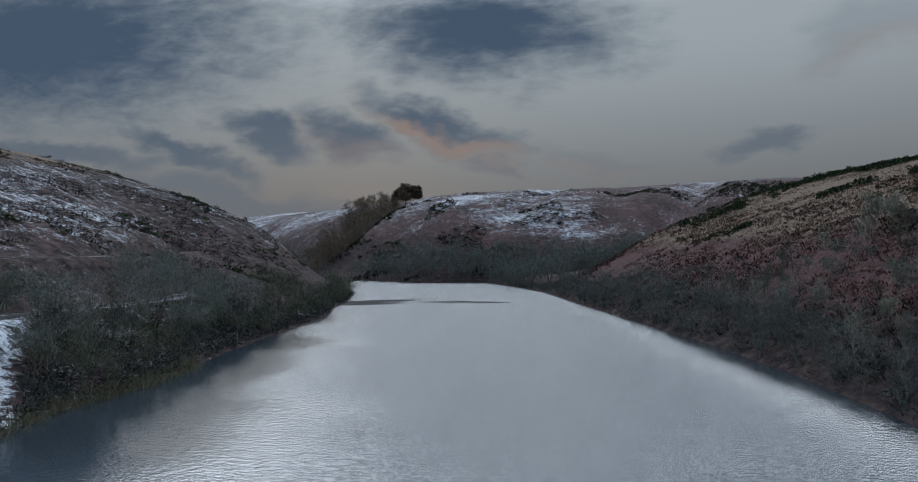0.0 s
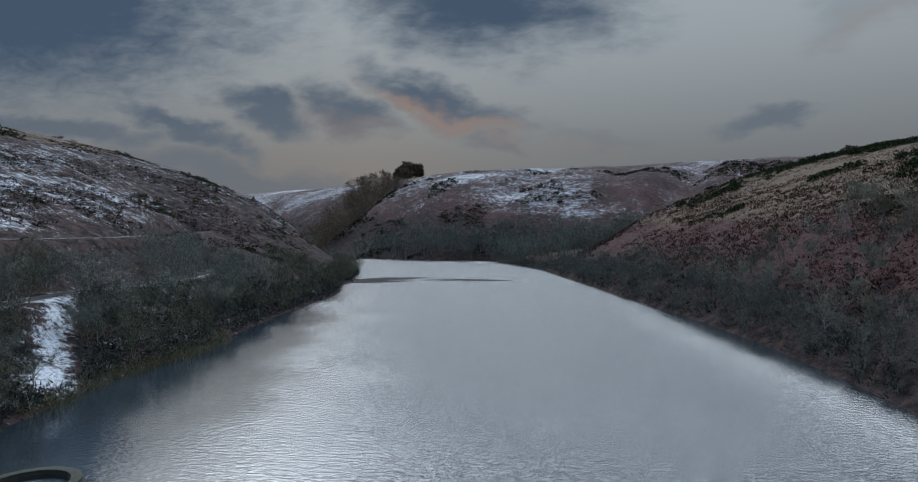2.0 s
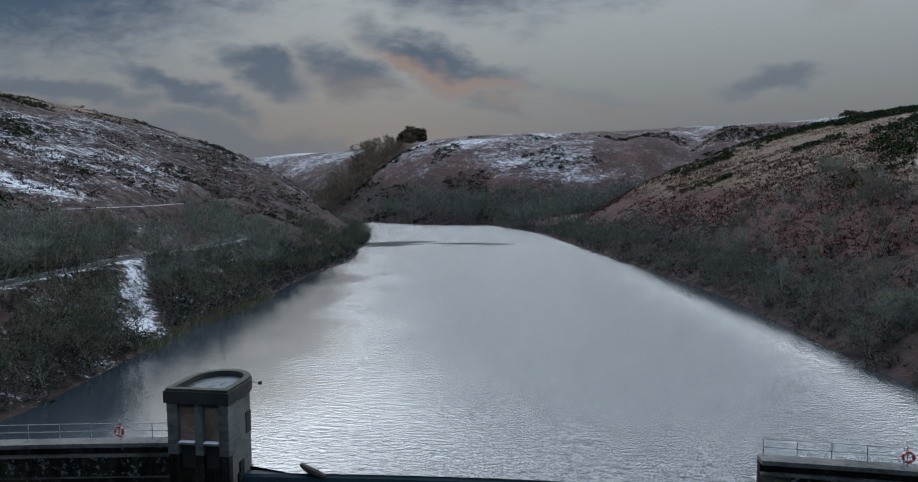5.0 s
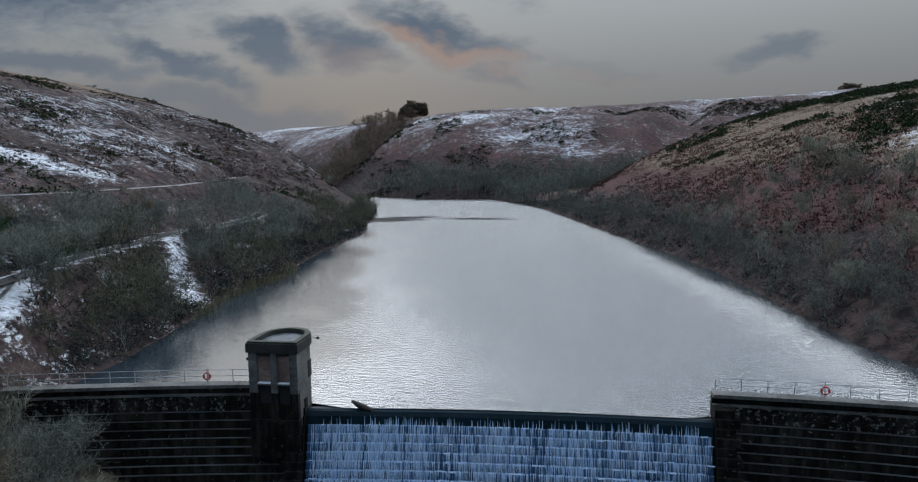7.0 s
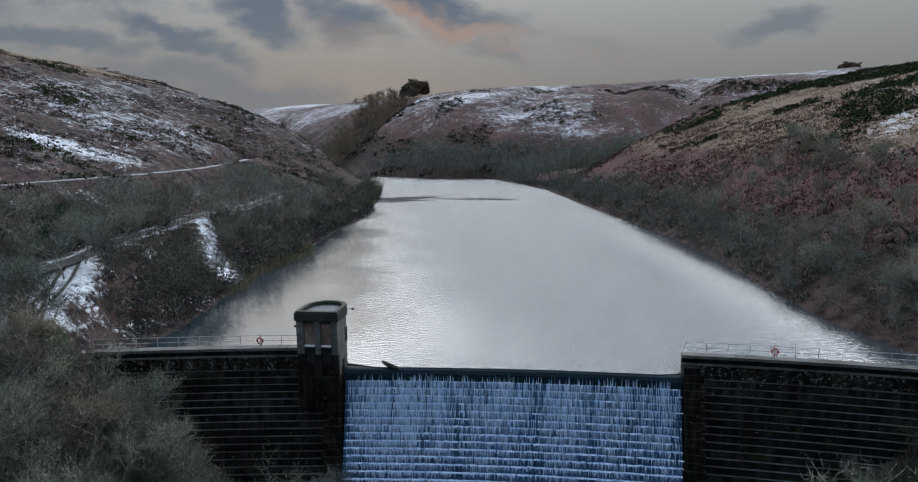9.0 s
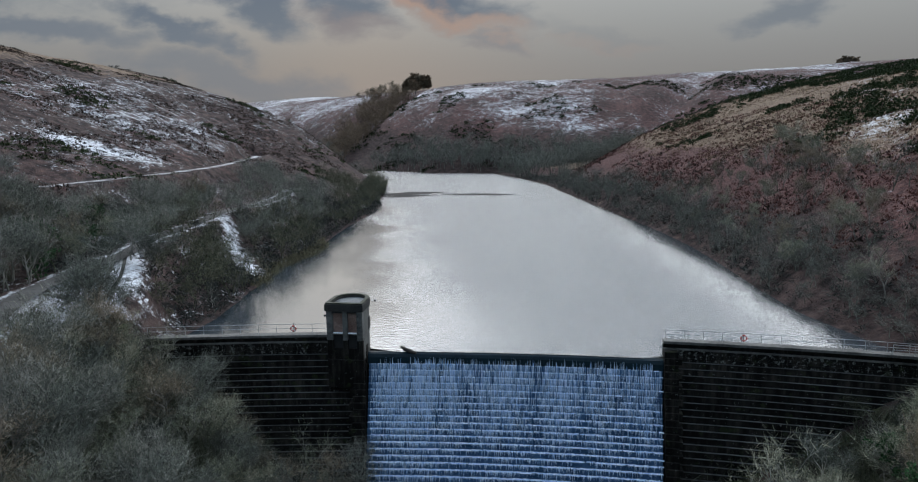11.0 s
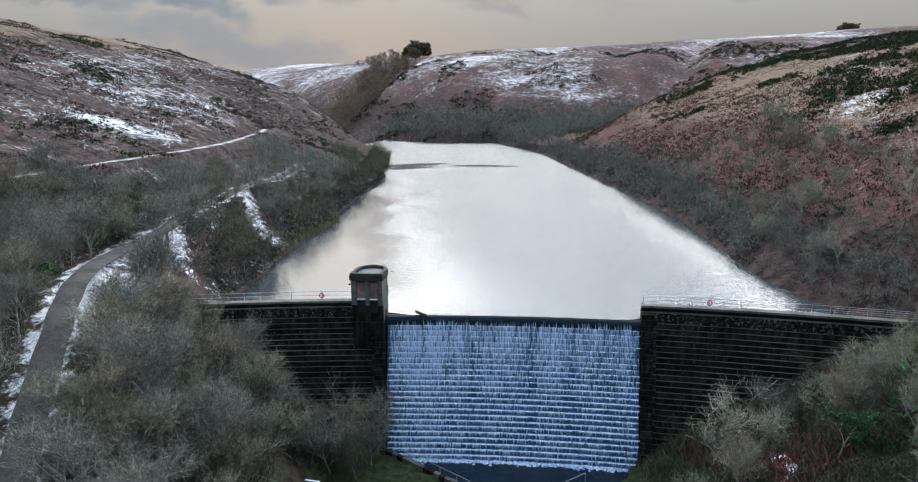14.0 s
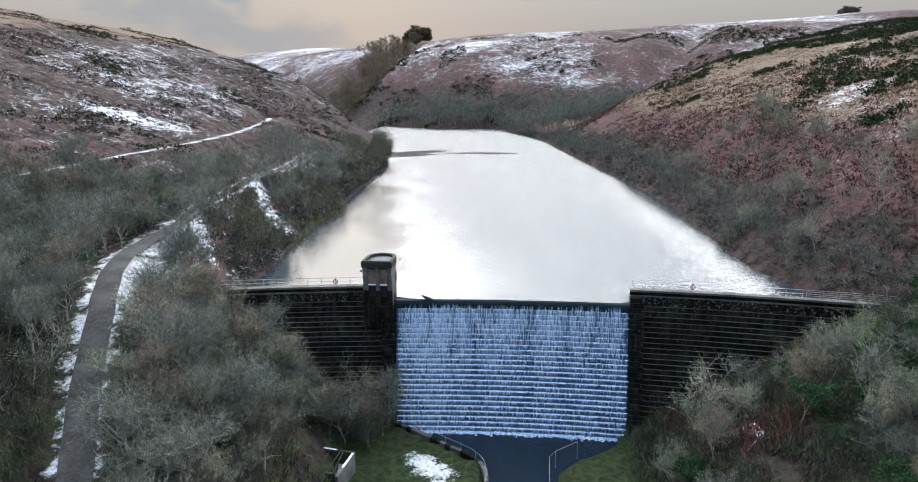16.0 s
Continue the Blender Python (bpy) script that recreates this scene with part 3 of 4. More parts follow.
def make_lake():
    """The reservoir surface, its near edge along the dam."""
    xs = np.linspace(-130, 60, 60)
    rows = [dam_line(xs) - np.where(np.abs(xs) < 17, 0.5, -0.6)] + [np.full(60, v) for v in np.linspace(14, 520, 40)]
    verts = [(float(x), float(y), 0.0) for row in rows for x, y in zip(xs, row)]
    faces = [(r * 60 + c, r * 60 + c + 1, r * 60 + c + 61, r * 60 + c + 60) for r in range(len(rows) - 1) for c in range(59)]
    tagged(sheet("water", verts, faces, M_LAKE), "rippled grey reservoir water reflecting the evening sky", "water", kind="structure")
    pool = [(-19, -1, -17.9), (19, -1, -17.9), (15, -14, -17.9), (6, -60, -17.9), (-4, -60, -17.9), (-4, -14, -17.9)]
    tagged(sheet("water", pool, [(0, 5, 4, 3, 2, 1)], M_POOL), "dark still pool at the foot of the spillway", "water", kind="structure")


make_lake()


def make_ways():
    """The lane by the woods, its branch to the dam and the track on the hill."""
    tints = {"road": (M_ROAD, "wet grey tarmac lane with snowy verges"), "lane": (M_ROAD, "snowy gravel branch with two dark wheel ruts"),
             "track": (M_TRACK, "snow-covered hillside track")}
    for name, (line, half) in LINES.items():
        mat, label = tints[name]
        ahead = np.gradient(line[:, :2], axis=0)
        ahead /= np.linalg.norm(ahead, axis=1)[:, None]
        side = np.stack([-ahead[:, 1], ahead[:, 0]], 1)
        strips = [(-half, half)] if name != "lane" else [(-1.0, -0.55), (0.55, 1.0)]
        verts, faces = [], []
        for a, b in strips:
            first = len(verts)
            for k, (x, y, z) in enumerate(line):
                jag = 0.35 * (value_noise(x, y, 3, 31 + (a > 0)) - 0.5)
                for s in (a + jag, (a + b) / 2, b + jag):
                    verts.append((x + side[k, 0] * s, y + side[k, 1] * s, z + 0.12))
            for k in range(len(line) - 1):
                for c in range(2):
                    i = first + k * 3 + c
                    faces.append((i, i + 1, i + 4, i + 3))
        ob = sheet("road" if name != "track" else "track", verts, faces, mat)
        tagged(ob, label, "road", kind="structure")


make_ways()

# ---------------------------------------------------------------- the dam
STEPS, RISE, GOING = 24, 0.695, 0.265


def on_dam(x, s, z):
    """A place on the dam: x along it, s metres downstream of its top edge, towards the arch's centre."""
    return (x - (x - 9) * s / 225, float(dam_line(x)) - s, z)


def bar(bm, x0, x1, s0, s1, z0, z1, n=1):
    """A curved bar with a box section along the dam."""
    rings = []
    for k in range(n + 1):
        x = x0 + (x1 - x0) * k / n
        rings.append([bm.verts.new(on_dam(x, s, z)) for s, z in ((s0, z0), (s1, z0), (s1, z1), (s0, z1))])
    for a, b in zip(rings, rings[1:]):
        for k in range(4):
            j = (k + 1) % 4
            bm.faces.new((a[k], b[k], b[j], a[j]))
    bm.faces.new(rings[0])
    bm.faces.new(rings[-1][::-1])
    bmesh.ops.recalc_face_normals(bm, faces=bm.faces)
    return bm


def step_run(dam, x0, x1, first_s, first_z, name="step", count=STEPS):
    n = max(2, int(abs(x1 - x0) / 5))
    for k in range(count):
        s = first_s + k * GOING
        z = first_z - k * RISE
        part(name, bar(bmesh.new(), x0, x1, -1.0, s, z - RISE, z - 0.003, n), M_STONE, dam)
        # thin strip on top of each step, mottled paler than the stone
        if name == "step":
            part("tread", bar(bmesh.new(), x0, x1, s - GOING, s + 0.02, z, z + 0.02, n), M_TREAD, dam, "pale mottled step edge")


def make_dam():
    dam = thing("dam", "dark wet stone arched dam with stepped downstream face", "dam")
    step_run(dam, -17.4, 16.9, 1.15, -1.30, "spillway_step")
    # smooth rounded sill
    bm = bmesh.new()
    profile = [(-1.4, -1.295), (-1.0, -0.45), (-0.2, -0.12), (0.45, -0.06), (0.75, -0.18), (0.95, -0.55), (1.06, -1.295)]
    rings = []
    for k in range(13):
        x = -17.45 + 34.4 * k / 12
        rings.append([bm.verts.new(on_dam(x, s, z)) for s, z in profile])
    for a, b in zip(rings, rings[1:]):
        for k in range(len(profile)):
            j = (k + 1) % len(profile)
            bm.faces.new((a[k], b[k], b[j], a[j]))
    bmesh.ops.recalc_face_normals(bm, faces=bm.faces)
    part("sill", bm, M_SILL, dam, "smooth rounded spillway sill under a thin sheet of water")
    for x0, x1 in ((-52, -17.5), (17, 50)):
        inner, outer = (x1, x0) if x0 < 0 else (x0, x1)
        way = 1 if x0 > 0 else -1
        n = 10
        part("wall_core", bar(bmesh.new(), x0, x1, -0.85, -0.25, -19, 1.7, n), M_STONE, dam)
        part("coping", bar(bmesh.new(), x0, x1, -0.95, 0.14, 1.704, 2.0, n), M_CONC, dam, "pale weathered concrete walkway coping")
        part("string_course", bar(bmesh.new(), x0, x1, -0.3, 0.10, 1.0, 1.14, n), M_CONC, dam)
        # pillar beside the spillway
        for k in range(27):
            z = 1.0 - k * 0.70
            out = max(0.25, 0.5 + k * 0.262)
            part("pier_stone", bar(bmesh.new(), inner, inner + way * (1.9 if k % 2 else 1.5), -0.6, out + 0.5, z - 0.67, z), M_STONE, dam)
        step_run(dam, inner + way * 1.45, outer, 0.30, -0.40, "step", STEPS + 1)
        # upper courses, block by block
        rng = random.Random(5 + x0)
        for row in range(3):
            z0 = -0.40 + row * 0.47
            x = inner + way * 1.5
            while way * (outer - x) > 0.5:
                length = rng.uniform(0.8, 1.5)
                a, b = sorted((x, x + way * (length - 0.05)))
                part("stone", bar(bmesh.new(), a, b, -0.28, rng.uniform(-0.02, 0.08), z0 + 0.02, z0 + 0.45), M_LICHEN, dam)
                x += way * length
    return dam


make_dam()


def make_waterfall():
    """White water tumbling down the steps: a thin sheet and many separate strands."""
    fall = thing("waterfall", "blue-white water tumbling down the stepped spillway", "waterfall")
    rng = np.random.default_rng(4)
    # a thin continuous sheet over the treads and risers
    xs = np.linspace(-17.3, 16.8, 90)
    rows = []
    for k in range(STEPS):
        s, z = 1.15 + k * GOING, -1.30 - k * RISE
        rows += [(s - GOING + 0.05, z + 0.03), (s - 0.03, z + 0.03), (s + 0.04, z - 0.04), (s + 0.05, z - RISE + 0.04)]
    verts = [on_dam(x, s + rng.uniform(0, 0.02), z) for s, z in rows for x in xs]
    n = len(xs)
    faces = [(r * n + c, r * n + n + c, r * n + n + c + 1, r * n + c + 1) for r in range(len(rows) - 1) for c in range(n - 1)]
    sheet("water_sheet", verts, faces, M_SHEET, fall, "dark blue film of water over the steps")
    strands, froth = [], []
    for k in range(STEPS):
        s, z = 1.15 + k * GOING, -1.30 - k * RISE
        count = int(2300 - 1300 * min(1.0, k / 13))
        x = rng.uniform(-17.0, 16.7, count)
        flow = 0.65 * value_noise(x, x * 0 + 3.0, 2.8, 41, 4) + 0.35 * value_noise(x, x * 0 + k * 5.0, 0.25, 42, 2)
        thin = np.exp(-((x + 12.4) / 0.45) ** 2) + 0.7 * np.exp(-((x - 13.6) / 0.35) ** 2) + 0.6 * np.exp(-((x + 3.0) / 0.3) ** 2)
        edge = smooth(np.abs(x + 0.2), 15.4, 16.8)
        chance = np.clip(0.12 + 2.3 * (flow - 0.28), 0.14, 1.0) * (1 - np.clip(thin, 0, 0.92) * max(0.0, 1 - k / 8)) * (1 - 0.6 * edge)
        for xx in x[rng.uniform(0, 1, count) < chance]:
            long = rng.random() < 1.3 - k / 9
            w = rng.uniform(0.008, 0.022) if long else rng.uniform(0.010, 0.034)
            drop = RISE * (rng.uniform(0.8, 2.4) if long else rng.uniform(0.15, 1.25) * rng.uniform(0.5, 1.0))
            lean = rng.normal(0, 0.035)
            top = z + rng.uniform(-0.02, 0.09)
            prev = [on_dam(xx - w * 0.6, s - GOING * rng.uniform(0.3, 0.9), z + 0.06), on_dam(xx + w * 0.6, s - GOING * 0.6, z + 0.06)]
            start = rng.uniform(0.05, 0.11)
            for f in (0.0, 0.35, 1.0):
                out = s + start + 0.30 * drop * f
                wide = w * (1.0 - 0.75 * f)
                cur = [on_dam(xx - wide + lean * f, out, top - drop * f), on_dam(xx + wide + lean * f, out, top - drop * f)]
                strands += [cur[0], cur[1], prev[1], prev[0]]
                prev = cur
        many = int(24 + 520 * min(1.0, (k / 13) ** 2))
        for xx in rng.uniform(-17.0, 16.7, many):
            w, h = rng.uniform(0.05, 0.32), rng.uniform(0.005, 0.05)
            o = s - rng.uniform(-0.03, 0.2)
            froth += [on_dam(xx - w, o + 0.08, z + 0.0), on_dam(xx + w, o + 0.08, z + rng.uniform(-0.03, 0.04)), on_dam(xx + w * 0.8, o - 0.02, z + 0.05 + h), on_dam(xx - w * 0.8, o - 0.02, z + 0.05 + h)]
    for xx in rng.uniform(-16, 16, 170):
        w, z0 = rng.uniform(0.015, 0.04), rng.uniform(-0.95, -0.4)
        strands += [on_dam(xx - w, 1.16, -1.32), on_dam(xx + w, 1.16, -1.32), on_dam(xx + w * 0.3, 1.03, z0), on_dam(xx - w * 0.3, 1.03, z0)]
    s = 1.15 + (STEPS - 1) * GOING
    for xx in rng.uniform(-17.0, 16.6, 1100):
        w, h, o = rng.uniform(0.04, 0.22), rng.uniform(0.03, 0.25), s + 0.1 + abs(rng.normal(0, 0.32))
        froth += [on_dam(xx - w, o + 0.12, -17.9), on_dam(xx + w, o + 0.12, -17.9), on_dam(xx + w * 0.6, o, -17.9 + h), on_dam(xx - w * 0.6, o, -17.9 + h)]
    tagged(fused("falling_water", strands, 4, M_FOAM, fall, "countless thin white strands of falling water"), kind="stuff")
    tagged(fused("froth", froth, 4, M_FOAM, fall, "white froth on the step edges and foot"), kind="stuff")


make_waterfall()


def make_tower():
    """The valve tower: square front, rounded back, sunk roof behind a parapet."""
    tower = thing("valve_tower", "weathered stone valve tower with bricked-up openings and flat roof", "tower", (-19.6, -1.2, 0))
    half, deep = 2.15, 2.6

    def outline(grow, n=14):
        pts = [(-half - grow, -grow), (half + grow, -grow)]
        for k in range(n + 1):
            a = math.pi * k / n
            pts.append(((half + grow) * math.cos(a), deep + (2.2 + grow) * math.sin(a)))
        return pts

    def shell(out, inn, z0, z1, cap=True):
        bm = bmesh.new()
        o, i = outline(out), outline(inn)
        n = len(o)
        ring = lambda pts, z: [bm.verts.new((x, y, z)) for x, y in pts]
        a, b, c, d = ring(o, z0), ring(o, z1), ring(i, z1), ring(i, z0)
        for k in range(n):
            j = (k + 1) % n
            for p, q in ((a, b), (b, c), (c, d), (d, a)):
                bm.faces.new((p[k], p[j], q[j], q[k]))
        bmesh.ops.recalc_face_normals(bm, faces=bm.faces)
        return bm

    # the core stands a little behind the front, the front is built round the two recesses
    bm = shell(-0.02, -0.5, -9, 5.45)
    bmesh.ops.delete(bm, geom=[f for f in bm.faces if all(v.co.y < 0.6 for v in f.verts) and abs(f.normal.z) < 0.5], context="FACES")
    part("wall", bm, M_BLOCK, tower)
    for x0, x1 in ((-half, -1.43), (-0.25, 0.35), (1.45, half)):
        part("front_pier", box(x0, x1, 0.0, 0.5, 1.9, 5.45, bevel=0.04), M_BLOCK, tower)
        part("pier_foot", box(x0, x1, -0.03, 0.5, -0.4, 1.896, bevel=0.04), M_STONE, tower)
    part("front_base", box(-half - 0.05, half + 0.05, -0.12, 0.6, -3.9, -0.4, bevel=0.05), M_STONE, tower)
    part("lintel", box(-half + 0.01, half - 0.01, 0.02, 0.5, 5.2, 5.44), M_DARK, tower)
    part("lower_band", box(-half + 0.02, half - 0.02, 0.06, 0.5, -0.4, 0.9), M_STONE, tower)
    for x0, x1 in ((-1.43, -0.25), (0.35, 1.45)):
        panel = part("infill_panel", box(x0, x1, 0.30, 0.42, 2.78, 5.2), M_BRICK, tower, "pinkish brick infill panel")
        for row in range(16):
            z = 2.80 + row * 0.15
            w = (x1 - x0) / 5
            for c in range(6):
                a = x0 + (c - (0.5 if row % 2 else 0.0)) * w
                a, b = max(x0 + 0.005, a), min(x1 - 0.005, a + w - 0.02)
                if b - a > 0.05:
                    part("brick", box(a, b, 0.27, 0.302, z, z + 0.13), M_BRICK, panel)
        sill = part("sill", box(x0 - 0.06, x1 + 0.06, -0.10, 0.4, 2.62, 2.74, bevel=0.02), M_CONC, tower)
        part("snow", box(x0 + 0.02, x1 - 0.02, -0.08, 0.28, 2.744, 2.83, bevel=0.03), M_SNOW, sill, "strip of snow")
        # the opening's deep shade is put in as a near-black back panel
        part("recess", box(x0, x1, 0.32, 0.44, 0.9, 2.62), M_DARK, tower, "recess back panel with its shade painted near-black")
    # quoins
    for k in range(10):
        z = 1.92 + k * 0.35
        long = 0.62 if k % 2 else 0.42
        for side in (-1, 1):
            xa, xb = sorted((side * (half + 0.03), side * (half - long)))
            part("quoin", box(xa, xb, -0.035, 0.02 + (0.42 if k % 2 else 0.62), z, z + 0.33, bevel=0.02), M_BLOCK, tower)
    part("cornice", shell(0.16, -0.42, 5.45, 6.25), M_FASCIA, tower, "black-stained projecting cornice")
    part("parapet_cap", shell(0.06, -0.38, 6.254, 6.42), M_MOSS, tower, "mossy stone parapet cap")
    bm = bmesh.new()
    bm.faces.new([bm.verts.new((x, y, 6.02)) for x, y in outline(-0.40)])
    part("roof", bm, M_ROOF, tower, "wet flat roof with scraps of debris")
    rng = random.Random(8)
    for _ in range(7):
        x, y, a = rng.uniform(-1.6, 1.6), rng.uniform(0.8, 3.8), rng.uniform(0, 3.1)
        l = rng.uniform(0.3, 0.9)
        v, f = tube([(x, y, 6.05), (x + l * math.cos(a), y + l * math.sin(a), 6.10)], [0.03, 0.015], 4)
        sheet("fallen_stick", v, f, M_BARK, tower)
    part("side_window", box(half - 0.05, half + 0.03, 2.4, 3.1, 2.6, 4.1), M_DARK, tower, "dark narrow side window")
    for side, y, z in ((1, 3.6, 5.9), (-1, 1.0, 4.6)):
        v, f = tube([(side * (half - 0.1), y, z), (side * (half + 0.55), y, z)], [0.04, 0.04], 6)
        arm = sheet("lamp_arm", v, f, M_STEEL, tower)
        x = side * (half + 0.55)
        part("lamp_head", box(x - 0.12, x + 0.12, y - 0.12, y + 0.12, z - 0.16, z + 0.06, bevel=0.03), M_DARK, arm)


make_tower()


def make_railing(x0, x1, s, label):
    rail = thing("railing", label, "railing", group="railings along the dam")
    count = max(2, round((x1 - x0) / 2.1))
    for k in range(count + 1):
        x = x0 + (x1 - x0) * k / count
        v, f = tube([on_dam(x, s, 1.99), on_dam(x, s, 3.1)], [0.035, 0.03], 5)
        sheet("post", v, f, M_STEEL, rail)
    for z in (2.55, 3.1):
        pts = [on_dam(x0 + (x1 - x0) * k / (count * 2), s, z) for k in range(count * 2 + 1)]
        v, f = tube(pts, [0.03] * len(pts), 5)
        sheet("rail", v, f, M_STEEL, rail)


make_railing(-52, -22.2, -0.75, "thin galvanised two-bar railing along the upstream walkway edge")
make_railing(17.3, 52, -0.75, "thin galvanised two-bar railing along the upstream walkway edge")
make_railing(40, 52, 0.05, "thin galvanised two-bar railing on the downstream side")


def make_lifebuoy(x):
    px, py, _ = on_dam(x, -0.6, 0)
    buoy = thing("lifebuoy", "red lifebuoy hanging on its post by the railing", "lifebuoy", (px, py, 2.0), "lifebuoys on the dam")
    v, f = tube([(0, 0, 0), (0, 0, 1.35)], [0.04, 0.04], 6)
    sheet("post", v, f, M_STEEL, buoy)
    pts = [(0.31 * math.cos(a), -0.09, 0.62 + 0.31 * math.sin(a)) for a in np.linspace(0, 2 * math.pi, 25)]
    v, f = tube(pts, [0.085] * 25, 8)
    ring = sheet("ring", v, f, M_RED, buoy)
    for a in (0.8, 2.35, 3.9, 5.5):
        arc = [(0.31 * math.cos(b), -0.09, 0.62 + 0.31 * math.sin(b)) for b in np.linspace(a - 0.2, a + 0.2, 4)]
        v, f = tube(arc, [0.092] * 4, 8)
        sheet("band", v, f, M_SNOW, ring, "white reflective band")


make_lifebuoy(-26.5)
make_lifebuoy(25.6)


def make_log():
    log = thing("log", "short black waterlogged log stranded on the spillway sill", "log", (-12.6, float(dam_line(-12.6)) - 0.6, 0.0))
    v, f = tube([(-0.95, 0.25, 0.55), (-0.4, 0.1, 0.3), (0.2, 0.0, 0.12), (1.0, -0.2, -0.02)], [0.14, 0.24, 0.26, 0.15], 8)
    sheet("trunk", v, f, M_WOOD, log)
    v, f = tube([(0.1, 0, 0.2), (0.5, -0.1, 0.42)], [0.08, 0.03], 5)
    sheet("branch_stub", v, f, M_WOOD, log)


make_log()


# ---------------------------------------------------------------- foot of the dam
def make_pool_wall():
    wall = thing("retaining_wall", "low mossy stone wall curving round the pool", "wall")
    line = fine_line([(-17.0, -5.6, -16.6), (-12.5, -8.0, -16.7), (-7.0, -11.2, -16.8), (-3.2, -13.4, -16.8), (-2.0, -15.2, -16.9), (-2.0, -34, -17.0)], 0.9)
    rng = random.Random(3)
    for k in range(len(line) - 1):
        a, b = Vector(line[k]), Vector(line[k + 1])
        mid, yaw = (a + b) / 2, math.atan2(b.y - a.y, b.x - a.x)
        bm = box(-0.44, 0.44, -0.28, 0.28, -2.2, rng.uniform(-0.03, 0.05), bevel=0.03)
        bm.transform(Matrix.Translation(mid) @ Matrix.Rotation(yaw, 4, "Z"))
        part("coping_stone", bm, M_CONC if rng.random() < 0.5 else M_STONE, wall)
    rail = thing("railing", "thin steel handrail on the pool wall", "railing", group="handrails by the pool")
    pts = [(x, y, z + 1.0) for x, y, z in line[5:]]
    v, f = tube(pts, [0.03] * len(pts), 5)
    sheet("rail", v, f, M_STEEL, rail)
    for x, y, z in line[5::3]:
        v, f = tube([(x, y, z - 0.02), (x, y, z + 1.0)], [0.03, 0.03], 5)
        sheet("post", v, f, M_STEEL, rail)
    rail = thing("railing", "thin steel handrail across the pool", "railing", group="handrails by the pool")
    pts = [(9.5, -10.2, -15.3), (6.6, -12.6, -15.4), (5.8, -13.8, -15.5), (5.8, -26, -15.6)]
    v, f = tube(pts, [0.03] * 4, 5)
    sheet("rail", v, f, M_STEEL, rail)
    for x, y, z in pts:
        g = float(height(x, y))
        v, f = tube([(x, y, min(g, z - 0.9)), (x, y, z)], [0.03, 0.03], 5)
        sheet("post", v, f, M_STEEL, rail)


make_pool_wall()


def make_hut():
    x, y, z = -21.6, -20.4, -16.4
    hut = thing("ruined_hut", "small roofless concrete hut with snow on its wall tops", "hut", (x, y, z))
    hut.rotation_euler = (0, 0, radians(-6))
    walls = ((-2.9, 2.9, 2.0, 2.35, 2.7), (-2.9, -2.55, -2.0, 1.996, 2.35), (2.5, 2.9, -3.0, 1.996, 2.7), (-2.546, 2.496, -2.0, -1.65, 2.2))
    snows = ((-1.4, 0.4), (0.5, 1.9), (-1.2, 1.9), (-2.4, -1.6))
    for k, ((x0, x1, y0, y1, top), (a, b)) in enumerate(zip(walls, snows)):
        wall = part("wall", box(x0, x1, y0, y1, 0, top, bevel=0.04), M_MOSS if k != 2 else M_BLOCK, hut)
        if x1 - x0 > y1 - y0:
            part("snow", box(a, b, y0 + 0.04, y1 - 0.06, top + 0.004, top + 0.08, bevel=0.03), M_SNOW, wall, "strip of snow")
        else:
            part("snow", box(x0 + 0.04, x1 - 0.06, a, b, top + 0.004, top + 0.08, bevel=0.03), M_SNOW, wall, "strip of snow")
    part("floor", box(-2.54, 2.49, -1.64, 1.99, 0, 0.9), M_TRACK, hut, "snow-dusted floor")
    for bx, lean in ((-1.5, 0.3), (-0.3, -0.15), (0.8, 0.2), (1.7, -0.35)):
        v, f = tube([(bx, -1.8, 2.25), (bx + lean, 2.1, 2.75)], [0.07, 0.06], 5)
        sheet("beam", v, f, M_WOOD, hut)
    v, f = tube([(-3.6, -2.3, 0.3), (-2.2, -1.4, 2.5)], [0.06, 0.05], 5)
    sheet("fallen_beam", v, f, M_BARK, hut)


make_hut()


def make_mudbanks():
    for broad, pts in ((8.0, ((-80, 203, 0.0), (-62, 211, 0), (-42, 222, 0))), (4.5, ((-72, 194, 0), (-58, 199, 0), (-44, 206, 0))), (3.4, ((-46, 208, 0), (-28, 210, 0), (-7, 207, 0)))):
        line = fine_line(pts, 1.5)
        rng = random.Random(len(line))
        verts, faces = [], []
        for k, (x, y, z) in enumerate(line):
            f = math.sin(math.pi * (k + 0.3) / len(line))
            w = (broad + rng.uniform(-0.25, 0.35) * broad) * f + 0.2
            for s, h in ((-1, -0.25), (-0.5, 0.12 * f), (0.4, 0.17 * f), (1, -0.25)):
                verts.append((x, y + s * w * 1.6, h))
        for k in range(len(line) - 1):
            for c in range(3):
                i = k * 4 + c
                faces.append((i, i + 4, i + 5, i + 1))
        tagged(sheet("mudbank", verts, faces, M_MUD), "low dark mudbank breaking the water surface", "mudbank", group="mudbanks in the reservoir")


make_mudbanks()


